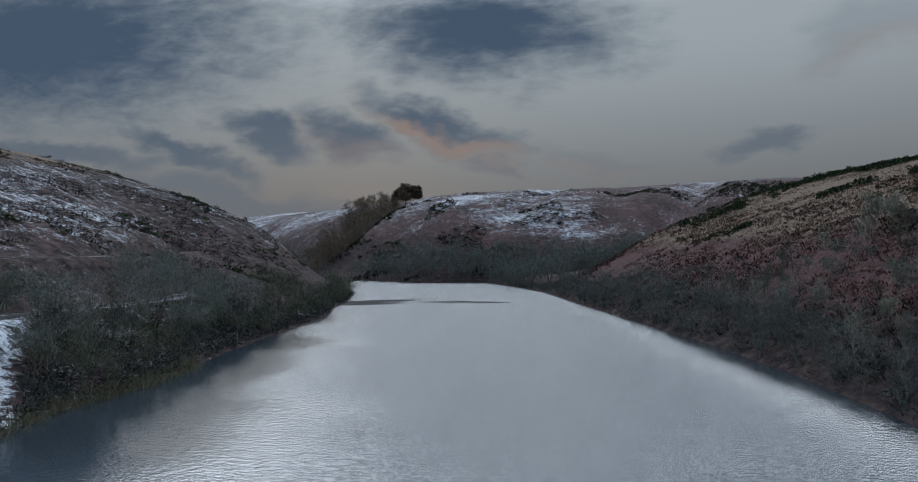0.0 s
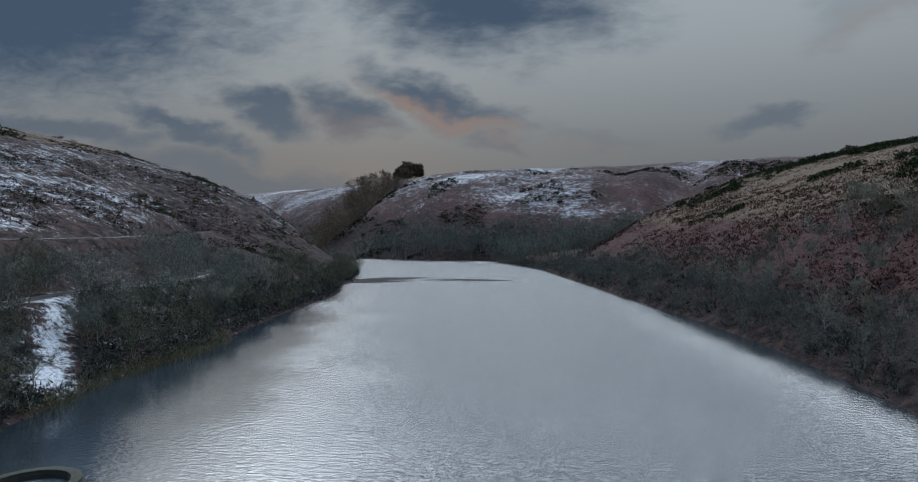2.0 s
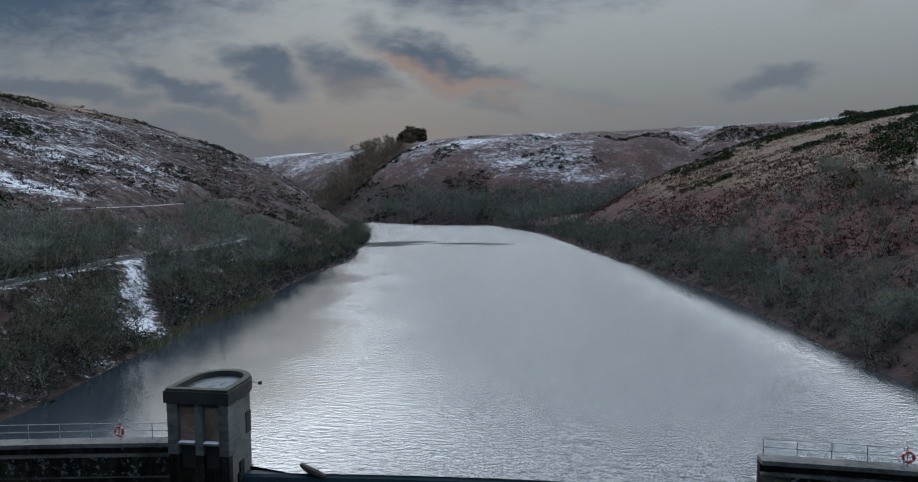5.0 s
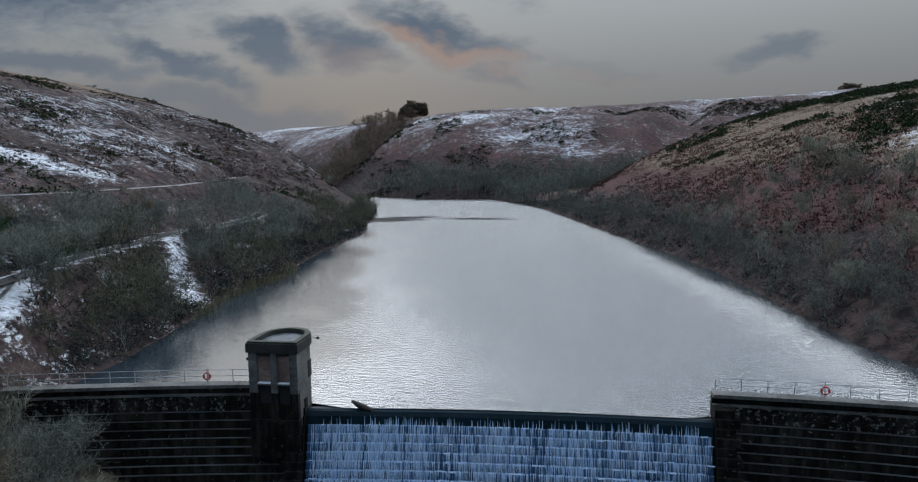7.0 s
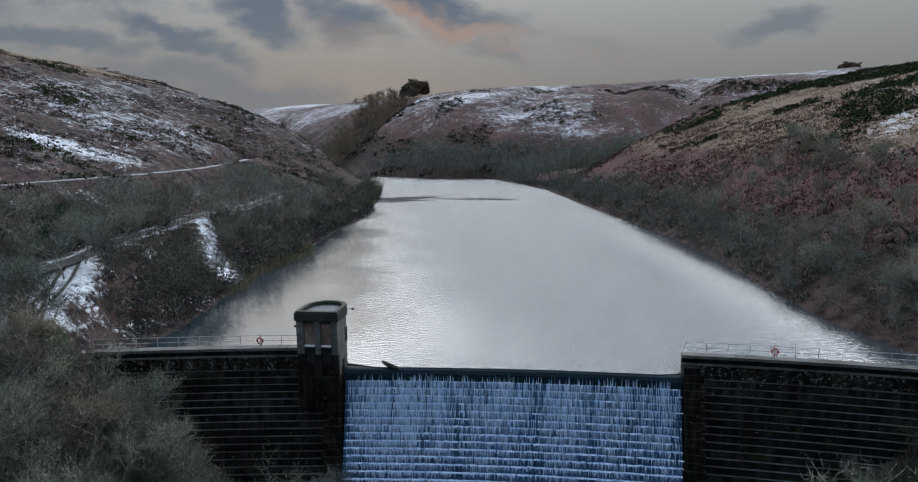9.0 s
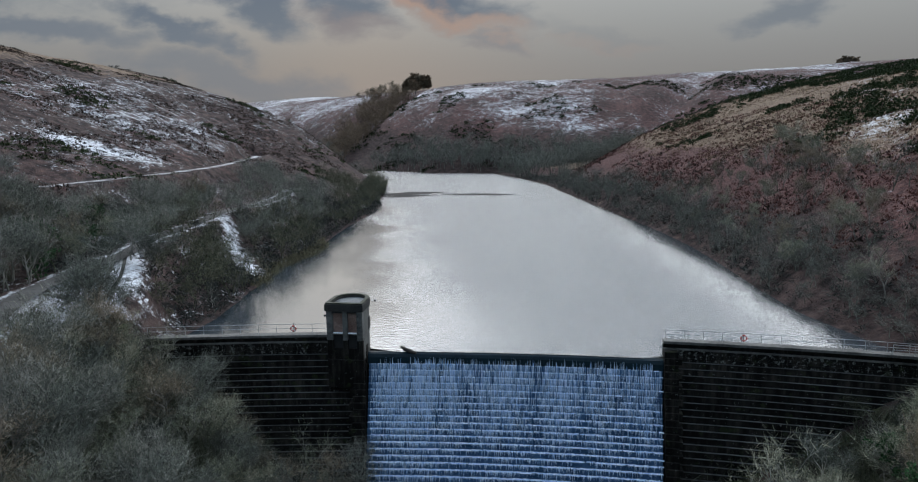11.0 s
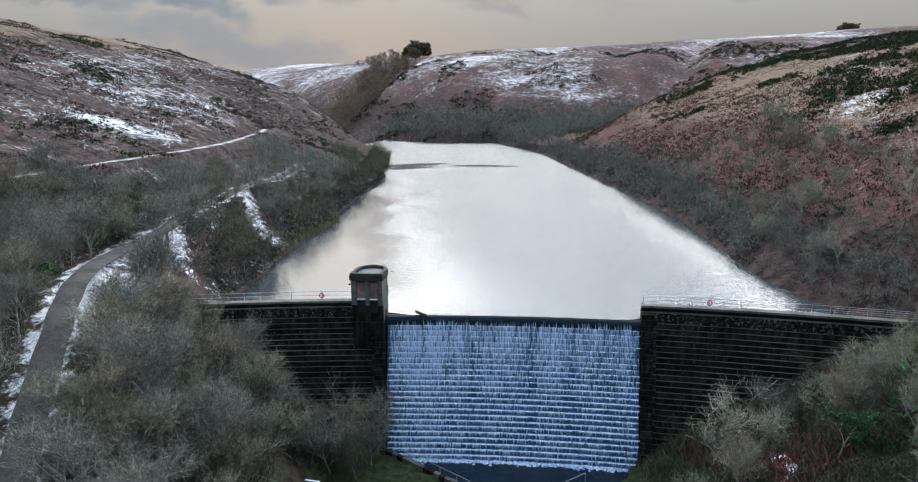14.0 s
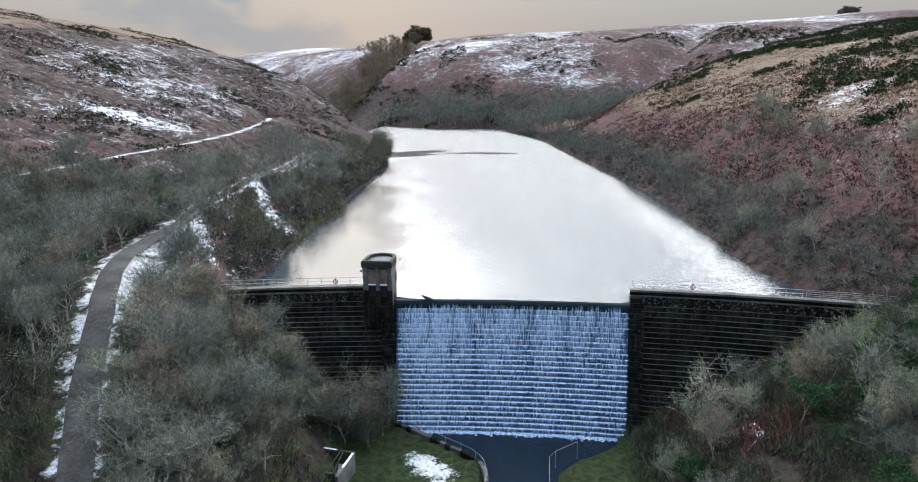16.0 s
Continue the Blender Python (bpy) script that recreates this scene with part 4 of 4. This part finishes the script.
# ---------------------------------------------------------------- trees
def twigs(points, ways, count, length, width, rng, spread):
    """Sprays that fan out from branch ends: a bent stem with side shoots, all of them slivers."""
    k = rng.integers(0, len(points), count)
    base = points[k] + rng.normal(0, 0.10, (count, 3)) * length
    way = ways[k] + rng.normal(0, spread, (count, 3)) + [0, 0, 0.12]
    way /= np.linalg.norm(way, axis=1)[:, None]
    size = length * rng.uniform(0.5, 1.25, (count, 1))
    w = width * rng.uniform(0.6, 1.3, (count, 1))

    def sliver(start, tip, half):
        side = np.cross(tip - start, rng.normal(0, 1, (count, 3)))
        side /= np.linalg.norm(side, axis=1)[:, None] + 1e-9
        return np.stack([start - side * half, start + side * half, tip], 1)

    bend = base + way * size * 0.55
    tip = bend + (way + rng.normal(0, 0.3, (count, 3))) * size * 0.5
    out = [sliver(base, bend + way * size * 0.06, w), sliver(bend, tip, w * 0.75)]
    for f in (0.3, 0.55, 0.8):
        start = base + way * size * f
        shoot = way * 0.75 + rng.normal(0, 0.6, (count, 3))
        shoot /= np.linalg.norm(shoot, axis=1)[:, None]
        out.append(sliver(start, start + shoot * size * rng.uniform(0.3, 0.6, (count, 1)), w * 0.7))
    return np.concatenate(out)


def leaves(points, ways, count, length, width, rng):
    """Small leaves round the branch ends."""
    k = rng.integers(0, len(points), count)
    base = points[k] + rng.normal(0, 0.45, (count, 3)) * length
    way = ways[k] + rng.normal(0, 0.9, (count, 3))
    way /= np.linalg.norm(way, axis=1)[:, None]
    side = np.cross(way, rng.normal(0, 1, (count, 3)))
    side /= np.linalg.norm(side, axis=1)[:, None]
    tip = base + way * length * rng.uniform(0.5, 1.3, (count, 1))
    return np.stack([base - side * width, base + side * width, tip], 1)


def grow(seed, tall, spread, limbs=6, bare=True):
    """Trunk and limb tubes and the branch ends of a tree of that height."""
    rng = np.random.default_rng(seed)
    verts, faces, ends, ways = [], [], [], []

    def limb(start, way, length, radius, depth):
        pts, p, d = [start], start.copy(), way / np.linalg.norm(way)
        n = 4
        for k in range(n):
            d = d + rng.normal(0, 0.16, 3) + [0, 0, 0.06]
            d /= np.linalg.norm(d)
            p = p + d * length / n
            pts.append(p)
        v, f = tube([tuple(q) for q in pts], [radius * (1 - 0.75 * k / n) for k in range(n + 1)], 5 if depth < 2 else 3)
        first = len(verts)
        verts.extend(v)
        faces.extend(tuple(i + first for i in face) for face in f)
        if depth >= 3:
            for q in pts[1:]:
                ends.append(q)
                ways.append(d)
            return
        kids = limbs if depth == 0 else rng.integers(3, 5)
        for c in range(kids):
            t = 0.35 + 0.65 * (c + rng.uniform(0, 1)) / kids if depth == 0 else rng.uniform(0.3, 1.0)
            k = min(int(t * n), n - 1)
            q = pts[k] + (pts[k + 1] - pts[k]) * (t * n - k)
            a = rng.uniform(0, 2 * math.pi) if depth else 2.4 * c + rng.uniform(-0.5, 0.5)
            out = np.array([math.cos(a), math.sin(a), 0.0])
            limb(q, d * 0.55 + out * spread + [0, 0, 0.25], length * rng.uniform(0.45, 0.68), radius * 0.5, depth + 1)
        ends.append(pts[-1])
        ways.append(d)

    limb(np.array([0.0, 0.0, -0.3]), np.array([0.0, 0.0, 1.0]), tall * 0.62, tall * 0.018, 0)
    return verts, faces, np.array(ends), np.array(ways), rng


def tree_kind(name, seed, tall, spread, mat, label, twig_count, limbs=6, width=0.022, bark=M_BARK, leaf=0.0):
    verts, faces, ends, ways, rng = grow(seed, tall, spread, limbs)
    tree = thing(name, label, "tree" if "tree" in name else "shrub")
    sheet("trunk", verts, faces, bark, tree)
    tri = leaves(ends, ways, twig_count, tall * leaf, width, rng) if leaf else twigs(ends, ways, twig_count // 4, tall * 0.16, width, rng, 0.6)
    fused("crown", tri, 3, mat, tree)
    solid = np.array(verts, float)
    limbs_tri = np.array([[f[0], f[k], f[k + 1]] for f in faces for k in range(1, len(f) - 1)])
    SHAPES[tree] = (solid[limbs_tri][:700], tri)
    return tree


def forest(name, label, seed, count, area, inside, kinds, sizes, mat, twig_count, bold=1.4):
    """Many trees too far off to tell apart, in one mesh."""
    rng = random.Random(seed)
    gen = np.random.default_rng(seed)
    pieces, tries, done = [], 0, 0
    while done < count and tries < count * 60:
        tries += 1
        x, y = rng.uniform(area[0], area[1]), rng.uniform(area[2], area[3])
        if not inside(x, y) or not clear_of_ways(x, y):
            continue
        done += 1
        limbs_tri, tri = SHAPES[KINDS[rng.choice(kinds)]]
        pick = tri[gen.integers(0, len(tri), twig_count)].copy()
        base = pick[:, :2].mean(1, keepdims=True)
        pick[:, :2] = base + (pick[:, :2] - base) * bold
        both = np.concatenate([limbs_tri, pick]) * rng.uniform(*sizes)
        a = rng.uniform(0, 6.28)
        turn = np.array([[math.cos(a), -math.sin(a), 0], [math.sin(a), math.cos(a), 0], [0, 0, 1]])
        pieces.append(both @ turn.T + [x, y, float(height(x, y)) - 0.1])
    ob = fused(name, np.concatenate(pieces), 3, mat)
    tagged(ob, label, "woodland", kind="stuff")


SHAPES = {}
KINDS = {
    "ash": tree_kind("bare_tree", 11, 11.0, 0.75, M_TWIG, "leafless grey-brown tree with a dense twiggy crown", 3600, 8, 0.024),
    "oak": tree_kind("bare_tree", 12, 9.0, 1.0, M_TWIG, "leafless grey-brown tree with a dense twiggy crown", 3600, 8, 0.024),
    "pale": tree_kind("bare_tree", 13, 8.0, 0.85, M_TWIG_PALE, "leafless pale-twigged tree with a rounded crown", 3600, 8, 0.024),
    "dark": tree_kind("bare_tree", 14, 8.0, 0.9, M_TWIG_DARK, "leafless dark lakeside tree with fine twigs", 2000, 6, 0.024),
    "thin": tree_kind("bare_tree", 15, 9.0, 0.5, M_TWIG_PALE, "slender leafless silver-grey birch-like tree", 1000, 7, 0.024),
    "ever": tree_kind("evergreen_tree", 16, 7.0, 0.7, M_EVER, "dark green evergreen tree among bare woods", 2600, 6, 0.09, M_BARK, 0.05),
    "brown": tree_kind("bare_tree", 19, 9.0, 0.8, M_TWIG_BROWN, "leafless reddish-brown tree with fine upright twigs", 3600, 8, 0.024),
    "shrub": tree_kind("bare_shrub", 17, 4.2, 1.3, M_TWIG_DARK, "low dark leafless scrub bush on the bank", 1300, 6, 0.024),
    "ivy": tree_kind("ivy_tree", 18, 9.0, 0.85, M_IVY, "dense dark ivy-covered tree on the skyline", 7000, 9, 0.17, M_BARK, 0.075),
}
USED = set()
PLANTED = []


def plant(kind, x, y, size=1.0, group="", sink=0.1):
    rng = random.Random(hash((round(x * 10), round(y * 10))) & 0xFFFF)
    z = float(height(x, y)) - sink
    if kind in USED:
        ob = copy_thing(KINDS[kind], Matrix.Identity(4))
    else:
        USED.add(kind)
        ob = KINDS[kind]
    ob.matrix_basis = Matrix.LocRotScale((x, y, z), Euler((rng.uniform(-0.06, 0.06), rng.uniform(-0.06, 0.06), rng.uniform(0, 6.28))), (size * rng.uniform(0.9, 1.1), size * rng.uniform(0.9, 1.1), size))
    if group:
        ob["group"] = group


def clear_of_ways(x, y, gap=0.6):
    if snow_strip(x, y) < 3.0 or (-59 < x < -45 and -13 < y < 10 and np.min(np.hypot(LINES["lane"][0][:, 0] - x, LINES["lane"][0][:, 1] - y)) < 4.0):
        return False
    for name, (line, half) in LINES.items():
        if np.min(np.hypot(line[:, 0] - x, line[:, 1] - y)) < half + gap:
            return False
    return True


def woods(seed, count, area, inside, kinds, sizes, group, apart=2.2):
    rng = random.Random(seed)
    placed, tries = 0, 0
    while placed < count and tries < count * 40:
        tries += 1
        x, y = rng.uniform(area[0], area[1]), rng.uniform(area[2], area[3])
        if not inside(x, y) or not clear_of_ways(x, y) or any((x - a) ** 2 + (y - b) ** 2 < apart**2 for a, b in PLANTED):
            continue
        PLANTED.append((x, y))
        plant(rng.choice(kinds), x, y, rng.uniform(*sizes), group)
        placed += 1


def road_x(y):
    line = LINES["road"][0]
    return float(np.interp(-y, -line[:, 1], line[:, 0]))


woods(1, 105, (-62, -17, -54, -5), lambda x, y: x > road_x(y) + (5.6 if y < -8 else 4.5) and x < -17 - max(0, (-10 - y)) * 0.12 and y < float(dam_line(x)) - 7 and not (-26.5 + max(0, -20 - y) * 0.2 < x < -17.0 + max(0, -20 - y) * 0.35 and y < -14),
      ["ash", "oak", "dark", "pale", "brown", "thin", "ash"], (0.55, 0.92), "woods below the dam", 2.0)
woods(2, 100, (18, 70, -46, 0), lambda x, y: y < float(dam_line(x)) - (8 if x < 39 else 11) - max(0, 30 - x) * 0.3 and x > (25 if y > -17 else 18) and (abs(x - 28) > 3.6 or y > -12),
      ["oak", "dark", "ash", "pale", "brown", "thin", "oak", "ever", "ever"], (0.6, 0.98), "woods below the dam", 2.0)
woods(3, 100, (-125, -44, -45, 70), lambda x, y: road_x(y) - 27 < x < road_x(y) - 3 and height(x, y) < (10.5 if y > 22 else 16),
      ["ash", "oak", "ash", "dark", "pale", "brown", "ever"], (0.55, 0.9), "woods above the lane", 2.1)
woods(4, 30, (-84, -44, 5, 118), lambda x, y: road_x(y) + 3 < x < float(shore_left(y)) - 1.0,
      ["dark", "oak", "shrub", "dark"], (0.5, 0.85), "trees on the lake shore", 2.2)
woods(5, 64, (18, 95, 2, 120), lambda x, y: 3 < x - float(shore_right(y)) < 18 + 40 * float(value_noise(x, y, 30, 73)), ["thin", "pale", "thin", "brown"], (0.4, 0.8), "saplings on the hillside", 3.0)
forest("woodland", "dense leafless grey woods between lane and hillside", 47, 130, (-110, -45, -45, 75),
       lambda x, y: x < road_x(y) - 4 and height(x, y) < (10.5 if y > 22 else 17), ["ash", "oak", "pale"], (0.5, 0.85), M_TWIG, 1100)
forest("woodland", "bare saplings and brambles filling the bank below the lane", 48, 260, (-60, -16, -54, -5),
       lambda x, y: x > road_x(y) + (5.2 if y < -8 else 3) and x < -16.5 - max(0, -10 - y) * 0.15 and y < float(dam_line(x)) - 4 and not (-26 + max(0, -20 - y) * 0.2 < x < -17.5 + max(0, -20 - y) * 0.35 and y < -15), ["pale", "oak", "ash"], (0.3, 0.58), M_TWIG_OLIVE, 1300, 1.2)
forest("woodland", "bare saplings and brambles on the right bank below the dam", 50, 230, (17, 72, -50, 2),
       lambda x, y: y < float(dam_line(x)) - (7 if x < 34 else 2.5) - max(0, 28 - x) * 0.3 and x > (24 if y > -17 else 17) and not (40 < x < 60 and y > -9.5) and (abs(x - 28) > 2.8 or y > -12), ["pale", "oak", "ash"], (0.3, 0.58), M_TWIG_OLIVE, 1300, 1.2)
forest("woodland", "bare trees on the slope above the lane", 49, 170, (-90, -25, -58, 6), lambda x, y: x < road_x(y) - 1.5 and height(x, y) < 24, ["ash", "oak", "dark"], (0.5, 0.8), M_TWIG_OLIVE, 1300, 1.2)
forest("woodland", "dense leafless grey woods under the hillside track", 41, 150, (-112, -50, 45, 135),
       lambda x, y: (float(shore_left(y)) - x > 8) and height(x, y) < (10.5 if y < 105 else 13), ["ash", "dark", "oak"], (0.5, 0.8), M_TWIG, 800, 1.8)
forest("woodland", "dark leafless trees lining the far left shore", 42, 300, (-115, -44, 5, 285), lambda x, y: 0.6 < float(shore_left(y)) - x < 9 + 14 * (y < 190), ["dark", "oak", "shrub"], (0.5, 0.9), M_TWIG_OLIVE, 800, 1.8)
forest("shore_scrub", "dark leafless scrub along the right-bank waterline", 43, 520, (-35, 75, 2, 372), lambda x, y: 0.3 < x - float(shore_right(y)) < 4 + 12 * float(value_noise(x, y, 25, 71)), ["shrub", "dark", "shrub"], (0.45, 0.85), M_TWIG, 800)
forest("shore_scrub", "pale leafless saplings on the right-bank slope", 44, 170, (15, 100, -4, 200), lambda x, y: 5 < x - float(shore_right(y)) < 12 + 34 * float(value_noise(x, y, 30, 72)) * (1 if y < 110 else 0.6), ["thin", "shrub", "oak"], (0.35, 0.7), M_TWIG, 900)
forest("far_woods", "grey leafless woods at the head of the lake", 45, 420, (-150, 60, 300, 440), lambda x, y: height(x, y) > 0.4 and y - (378 + max(0, -80 - x) * 0.9) < 45 and height(x, y) < 16, ["ash", "oak"], (0.9, 1.5), M_TWIG, 420, 4.0)
forest("far_woods", "brown leafless woods filling the far gully", 46, 270, (-240, -130, 440, 705), lambda x, y: abs(x - (-202 + 0.10 * (y - 450))) < 13 + 14 * float(value_noise(x, y, 60, 74)), ["oak", "ash"], (1.1, 1.9), M_TWIG_RUST, 420, 4.0)
for x, y, size in ((-186, 706, 1.5), (-193, 712, 1.7), (-200, 705, 1.5), (-208, 711, 1.5), (-216, 706, 1.3), (-225, 711, 1.3), (-234, 706, 1.1)):
    plant("brown", x, y, size, "clump on the skyline")
for x, y, size in ((-174, 712, 2.1), (-169, 718, 2.7), (-164, 713, 2.9), (-158, 719, 3.0), (-154, 714, 2.6), (-151, 718, 2.0), (-162, 707, 2.6)):
    plant("ivy", x, y, size, "clump on the skyline")
for x, y, size in ((34.5, -10.0, 1.0), (38.0, -10.0, 1.0)):
    plant("pale", x, y, size, "woods below the dam")
for x, y, size in ((-60.3, 22, 0.75), (-61.5, 27, 0.8), (-56.2, 12.5, 0.8), (-58.0, 17, 0.7), (-53.8, 6, 0.75), (-63.8, 34, 0.7)):
    plant("oak", x, y, size, "trees along the lane")
for x, y, size in ((333, 722, 1.1), (339, 726, 1.3), (345, 728, 1.4), (351, 724, 1.1)):
    plant("ivy", x, y, size, "grove on the far fields", 3.2)
for x, y, size in ((-226, 240, 0.7), (-221, 238, 0.8), (-215, 239, 0.6)):
    plant("shrub", x, y, size, "scrub on the ridge")
plant("thin", 23.2, -11.9, 1.25, "woods below the dam")
plant("thin", -23.0, -8.6, 1.05, "woods below the dam")
plant("thin", -28.0, -9.5, 0.9, "woods below the dam")


# ---------------------------------------------------------------- low growth
def tufts(name, label, spots, mat, blades, tall, wide, seed, blade=0.06):
    """Many small tufts of blades in one mesh."""
    rng = np.random.default_rng(seed)
    n = len(spots)
    if n == 0:
        return
    size = rng.uniform(0.6, 1.4, (n, 1, 1))
    base = spots[:, None, :] + rng.normal(0, 1, (n, blades, 3)) * [wide * 0.5, wide * 0.5, 0.0] * size
    base[..., 2] -= 0.1
    lean = rng.normal(0, 0.55, (n, blades, 3))
    lean[..., 2] = 1.0
    tip = base + lean * tall * size * rng.uniform(0.5, 1.2, (n, blades, 1))
    side = rng.normal(0, 1, (n, blades, 3)) * [1, 1, 0.2] * blade
    tri = np.stack([base - side, base + side, tip], 2)
    ob = fused(name, tri, 3, mat)
    tagged(ob, label, "undergrowth", kind="stuff")


def bushes(name, label, spots, mat, blades, tall, wide, seed, blade=0.12):
    """Many low domed bushes of short sprigs, in one mesh."""
    rng = np.random.default_rng(seed)
    n = len(spots)
    if n == 0:
        return
    size = rng.uniform(0.5, 1.5, (n, 1, 1))
    out = rng.normal(0, 1, (n, blades, 3))
    out[..., 2] = np.abs(out[..., 2])
    out /= np.linalg.norm(out, axis=2, keepdims=True)
    base = spots[:, None, :] + out * rng.uniform(0.45, 1.0, (n, blades, 1)) * [wide, wide, tall] * size
    way = out + rng.normal(0, 0.7, (n, blades, 3))
    way /= np.linalg.norm(way, axis=2, keepdims=True)
    side = np.cross(way, rng.normal(0, 1, (n, blades, 3)))
    side /= np.linalg.norm(side, axis=2, keepdims=True)
    tip = base + way * tall * 0.45 * size
    tri = np.stack([base - side * blade * size, base + side * blade * size, tip], 2)
    ob = fused(name, tri, 3, mat)
    tagged(ob, label, "undergrowth", kind="stuff")


def spots(seed, count, area, keep):
    rng = np.random.default_rng(seed)
    x, y = rng.uniform(area[0], area[1], count), rng.uniform(area[2], area[3], count)
    z = height(x, y)
    ok = keep(x, y, z, rng.uniform(0, 1, count))
    for name, (line, half) in LINES.items():
        dist, _ = near_line(x, y, line)
        ok &= dist > half + (0.8 if name == "track" else 2.3)
    ok &= snow_strip(x, y) > 2.8
    return np.stack([x, y, z], 1)[ok]


def on_left(x, y):
    return shore_left(y) - x


def on_right(x, y):
    return x - shore_right(y)


tufts("heather", "dark brown heather covering the spur", spots(21, 45000, (-260, -45, 20, 330), lambda x, y, z, r: (on_left(x, y) > 3) & (z > 11) & (value_noise(x, y, 16, 51) > 0.50)), M_HEATHER, 6, 0.55, 0.8, 21, 0.10)
tufts("bracken", "rust-red dead bracken on the hillside", spots(22, 46000, (0, 130, 4, 300), lambda x, y, z, r: (on_right(x, y) > 9) & (on_right(x, y) < 75) & (r < 1.15 - on_right(x, y) / 90) & (value_noise(x, y, 14, 52) > 0.40)), M_BRACKEN, 6, 0.55, 0.8, 22, 0.09)
tufts("tussock_grass", "straw-coloured tussock grass on the upper hillside", spots(23, 26000, (30, 190, 20, 320), lambda x, y, z, r: (on_right(x, y) > 28) & (on_right(x, y) < 140) & (value_noise(x, y, 20, 53) > 0.42)), M_TUSSOCK, 6, 0.5, 0.8, 23, 0.09)
tufts("heather", "dark heather on the lower right-bank slope", spots(24, 9000, (10, 130, 4, 300), lambda x, y, z, r: (on_right(x, y) > 2) & (on_right(x, y) < 60) & (value_noise(x, y, 11, 54) > 0.52)), M_HEATHER, 7, 0.7, 1.0, 24, 0.12)
bushes("gorse", "dark green gorse bushes in scattered patches", spots(25, 15000, (50, 200, 15, 330), lambda x, y, z, r: (on_right(x, y) > 34) & (value_noise(x, y, 15, 55) + 0.0022 * (on_right(x, y) - 60) > 0.56)), M_GORSE, 26, 1.15, 1.2, 25, 0.2)
bushes("gorse", "dark gorse and scrub along the lower left slope", spots(26, 9000, (-260, -50, 30, 330), lambda x, y, z, r: (on_left(x, y) > 6) & (z > 3) & (z < 60) & (value_noise(x, y, 22, 56) > 0.63)), M_GORSE, 26, 1.0, 1.1, 26, 0.2)
bushes("scrub", "matted dark scrub along the waterline", spots(27, 9000, (-30, 60, 4, 330), lambda x, y, z, r: (on_right(x, y) > 0.1) & (on_right(x, y) < 9) & (r < 0.8)), M_TWIG_DARK, 26, 1.5, 1.2, 27, 0.06)
bushes("scrub", "matted dark scrub along the waterline", spots(28, 14000, (-110, -40, 4, 260), lambda x, y, z, r: (on_left(x, y) > 0.3) & (on_left(x, y) < 10 + 14 * (y < 70)) & (snow_strip(x, y) > 1.6)), M_TWIG_DARK, 24, 1.2, 1.2, 28, 0.06)
tufts("brambles", "olive brambles and dead stems between the trees", spots(32, 9000, (-62, -16, -56, -4), lambda x, y, z, r: (y < dam_line(x) - 5) & (np.hypot((x + 21.5), (y + 20)) > 4) & (z > -16) & (r < 0.8)), M_TWIG_OLIVE, 12, 1.1, 1.2, 32, 0.04)
tufts("brambles", "olive brambles and dead stems between the trees", spots(33, 12000, (17, 74, -52, 1), lambda x, y, z, r: (y < dam_line(x) - 3) & (np.abs(x - 28 - 0.8 * np.sin(y * 0.6)) > 1.2) & (z > -16.5) & ~((x > 40) & (x < 60) & (y > -12))), M_TWIG_OLIVE, 12, 1.1, 1.2, 33, 0.04)
tufts("bracken", "rust-red dead bracken among the right-bank trees", spots(34, 1500, (22, 40, -24, -4), lambda x, y, z, r: (y < dam_line(x) - 4) & (value_noise(x, y, 7, 57) > 0.5)), M_BRACKEN, 9, 0.9, 1.0, 34, 0.06)
bushes("evergreen_scrub", "dark green bushes among the bare trees", spots(35, 5200, (-95, 74, -45, 40), lambda x, y, z, r: (z > -14) & (value_noise(x, y, 9, 59) > 0.53 + 0.10 * (x < 0)) & (((x < -58) & (z < 14)) | ((x > 34) & (y < -14)))), M_EVER, 60, 1.9, 1.6, 35, 0.11)
tufts("reeds", "pale dead reeds at the water's edge", spots(29, 3000, (-62, -42, 30, 75), lambda x, y, z, r: (np.abs(on_left(x, y)) < 1.6)), M_REED, 9, 1.5, 0.5, 29, 0.03)
bushes("far_scrub", "dark scrub on the far hillside", spots(31, 9000, (-220, 230, 385, 600), lambda x, y, z, r: (value_noise(x, y, 30, 58) > 0.58) & (r < 0.7)), M_GORSE, 12, 1.6, 2.0, 31, 0.6)
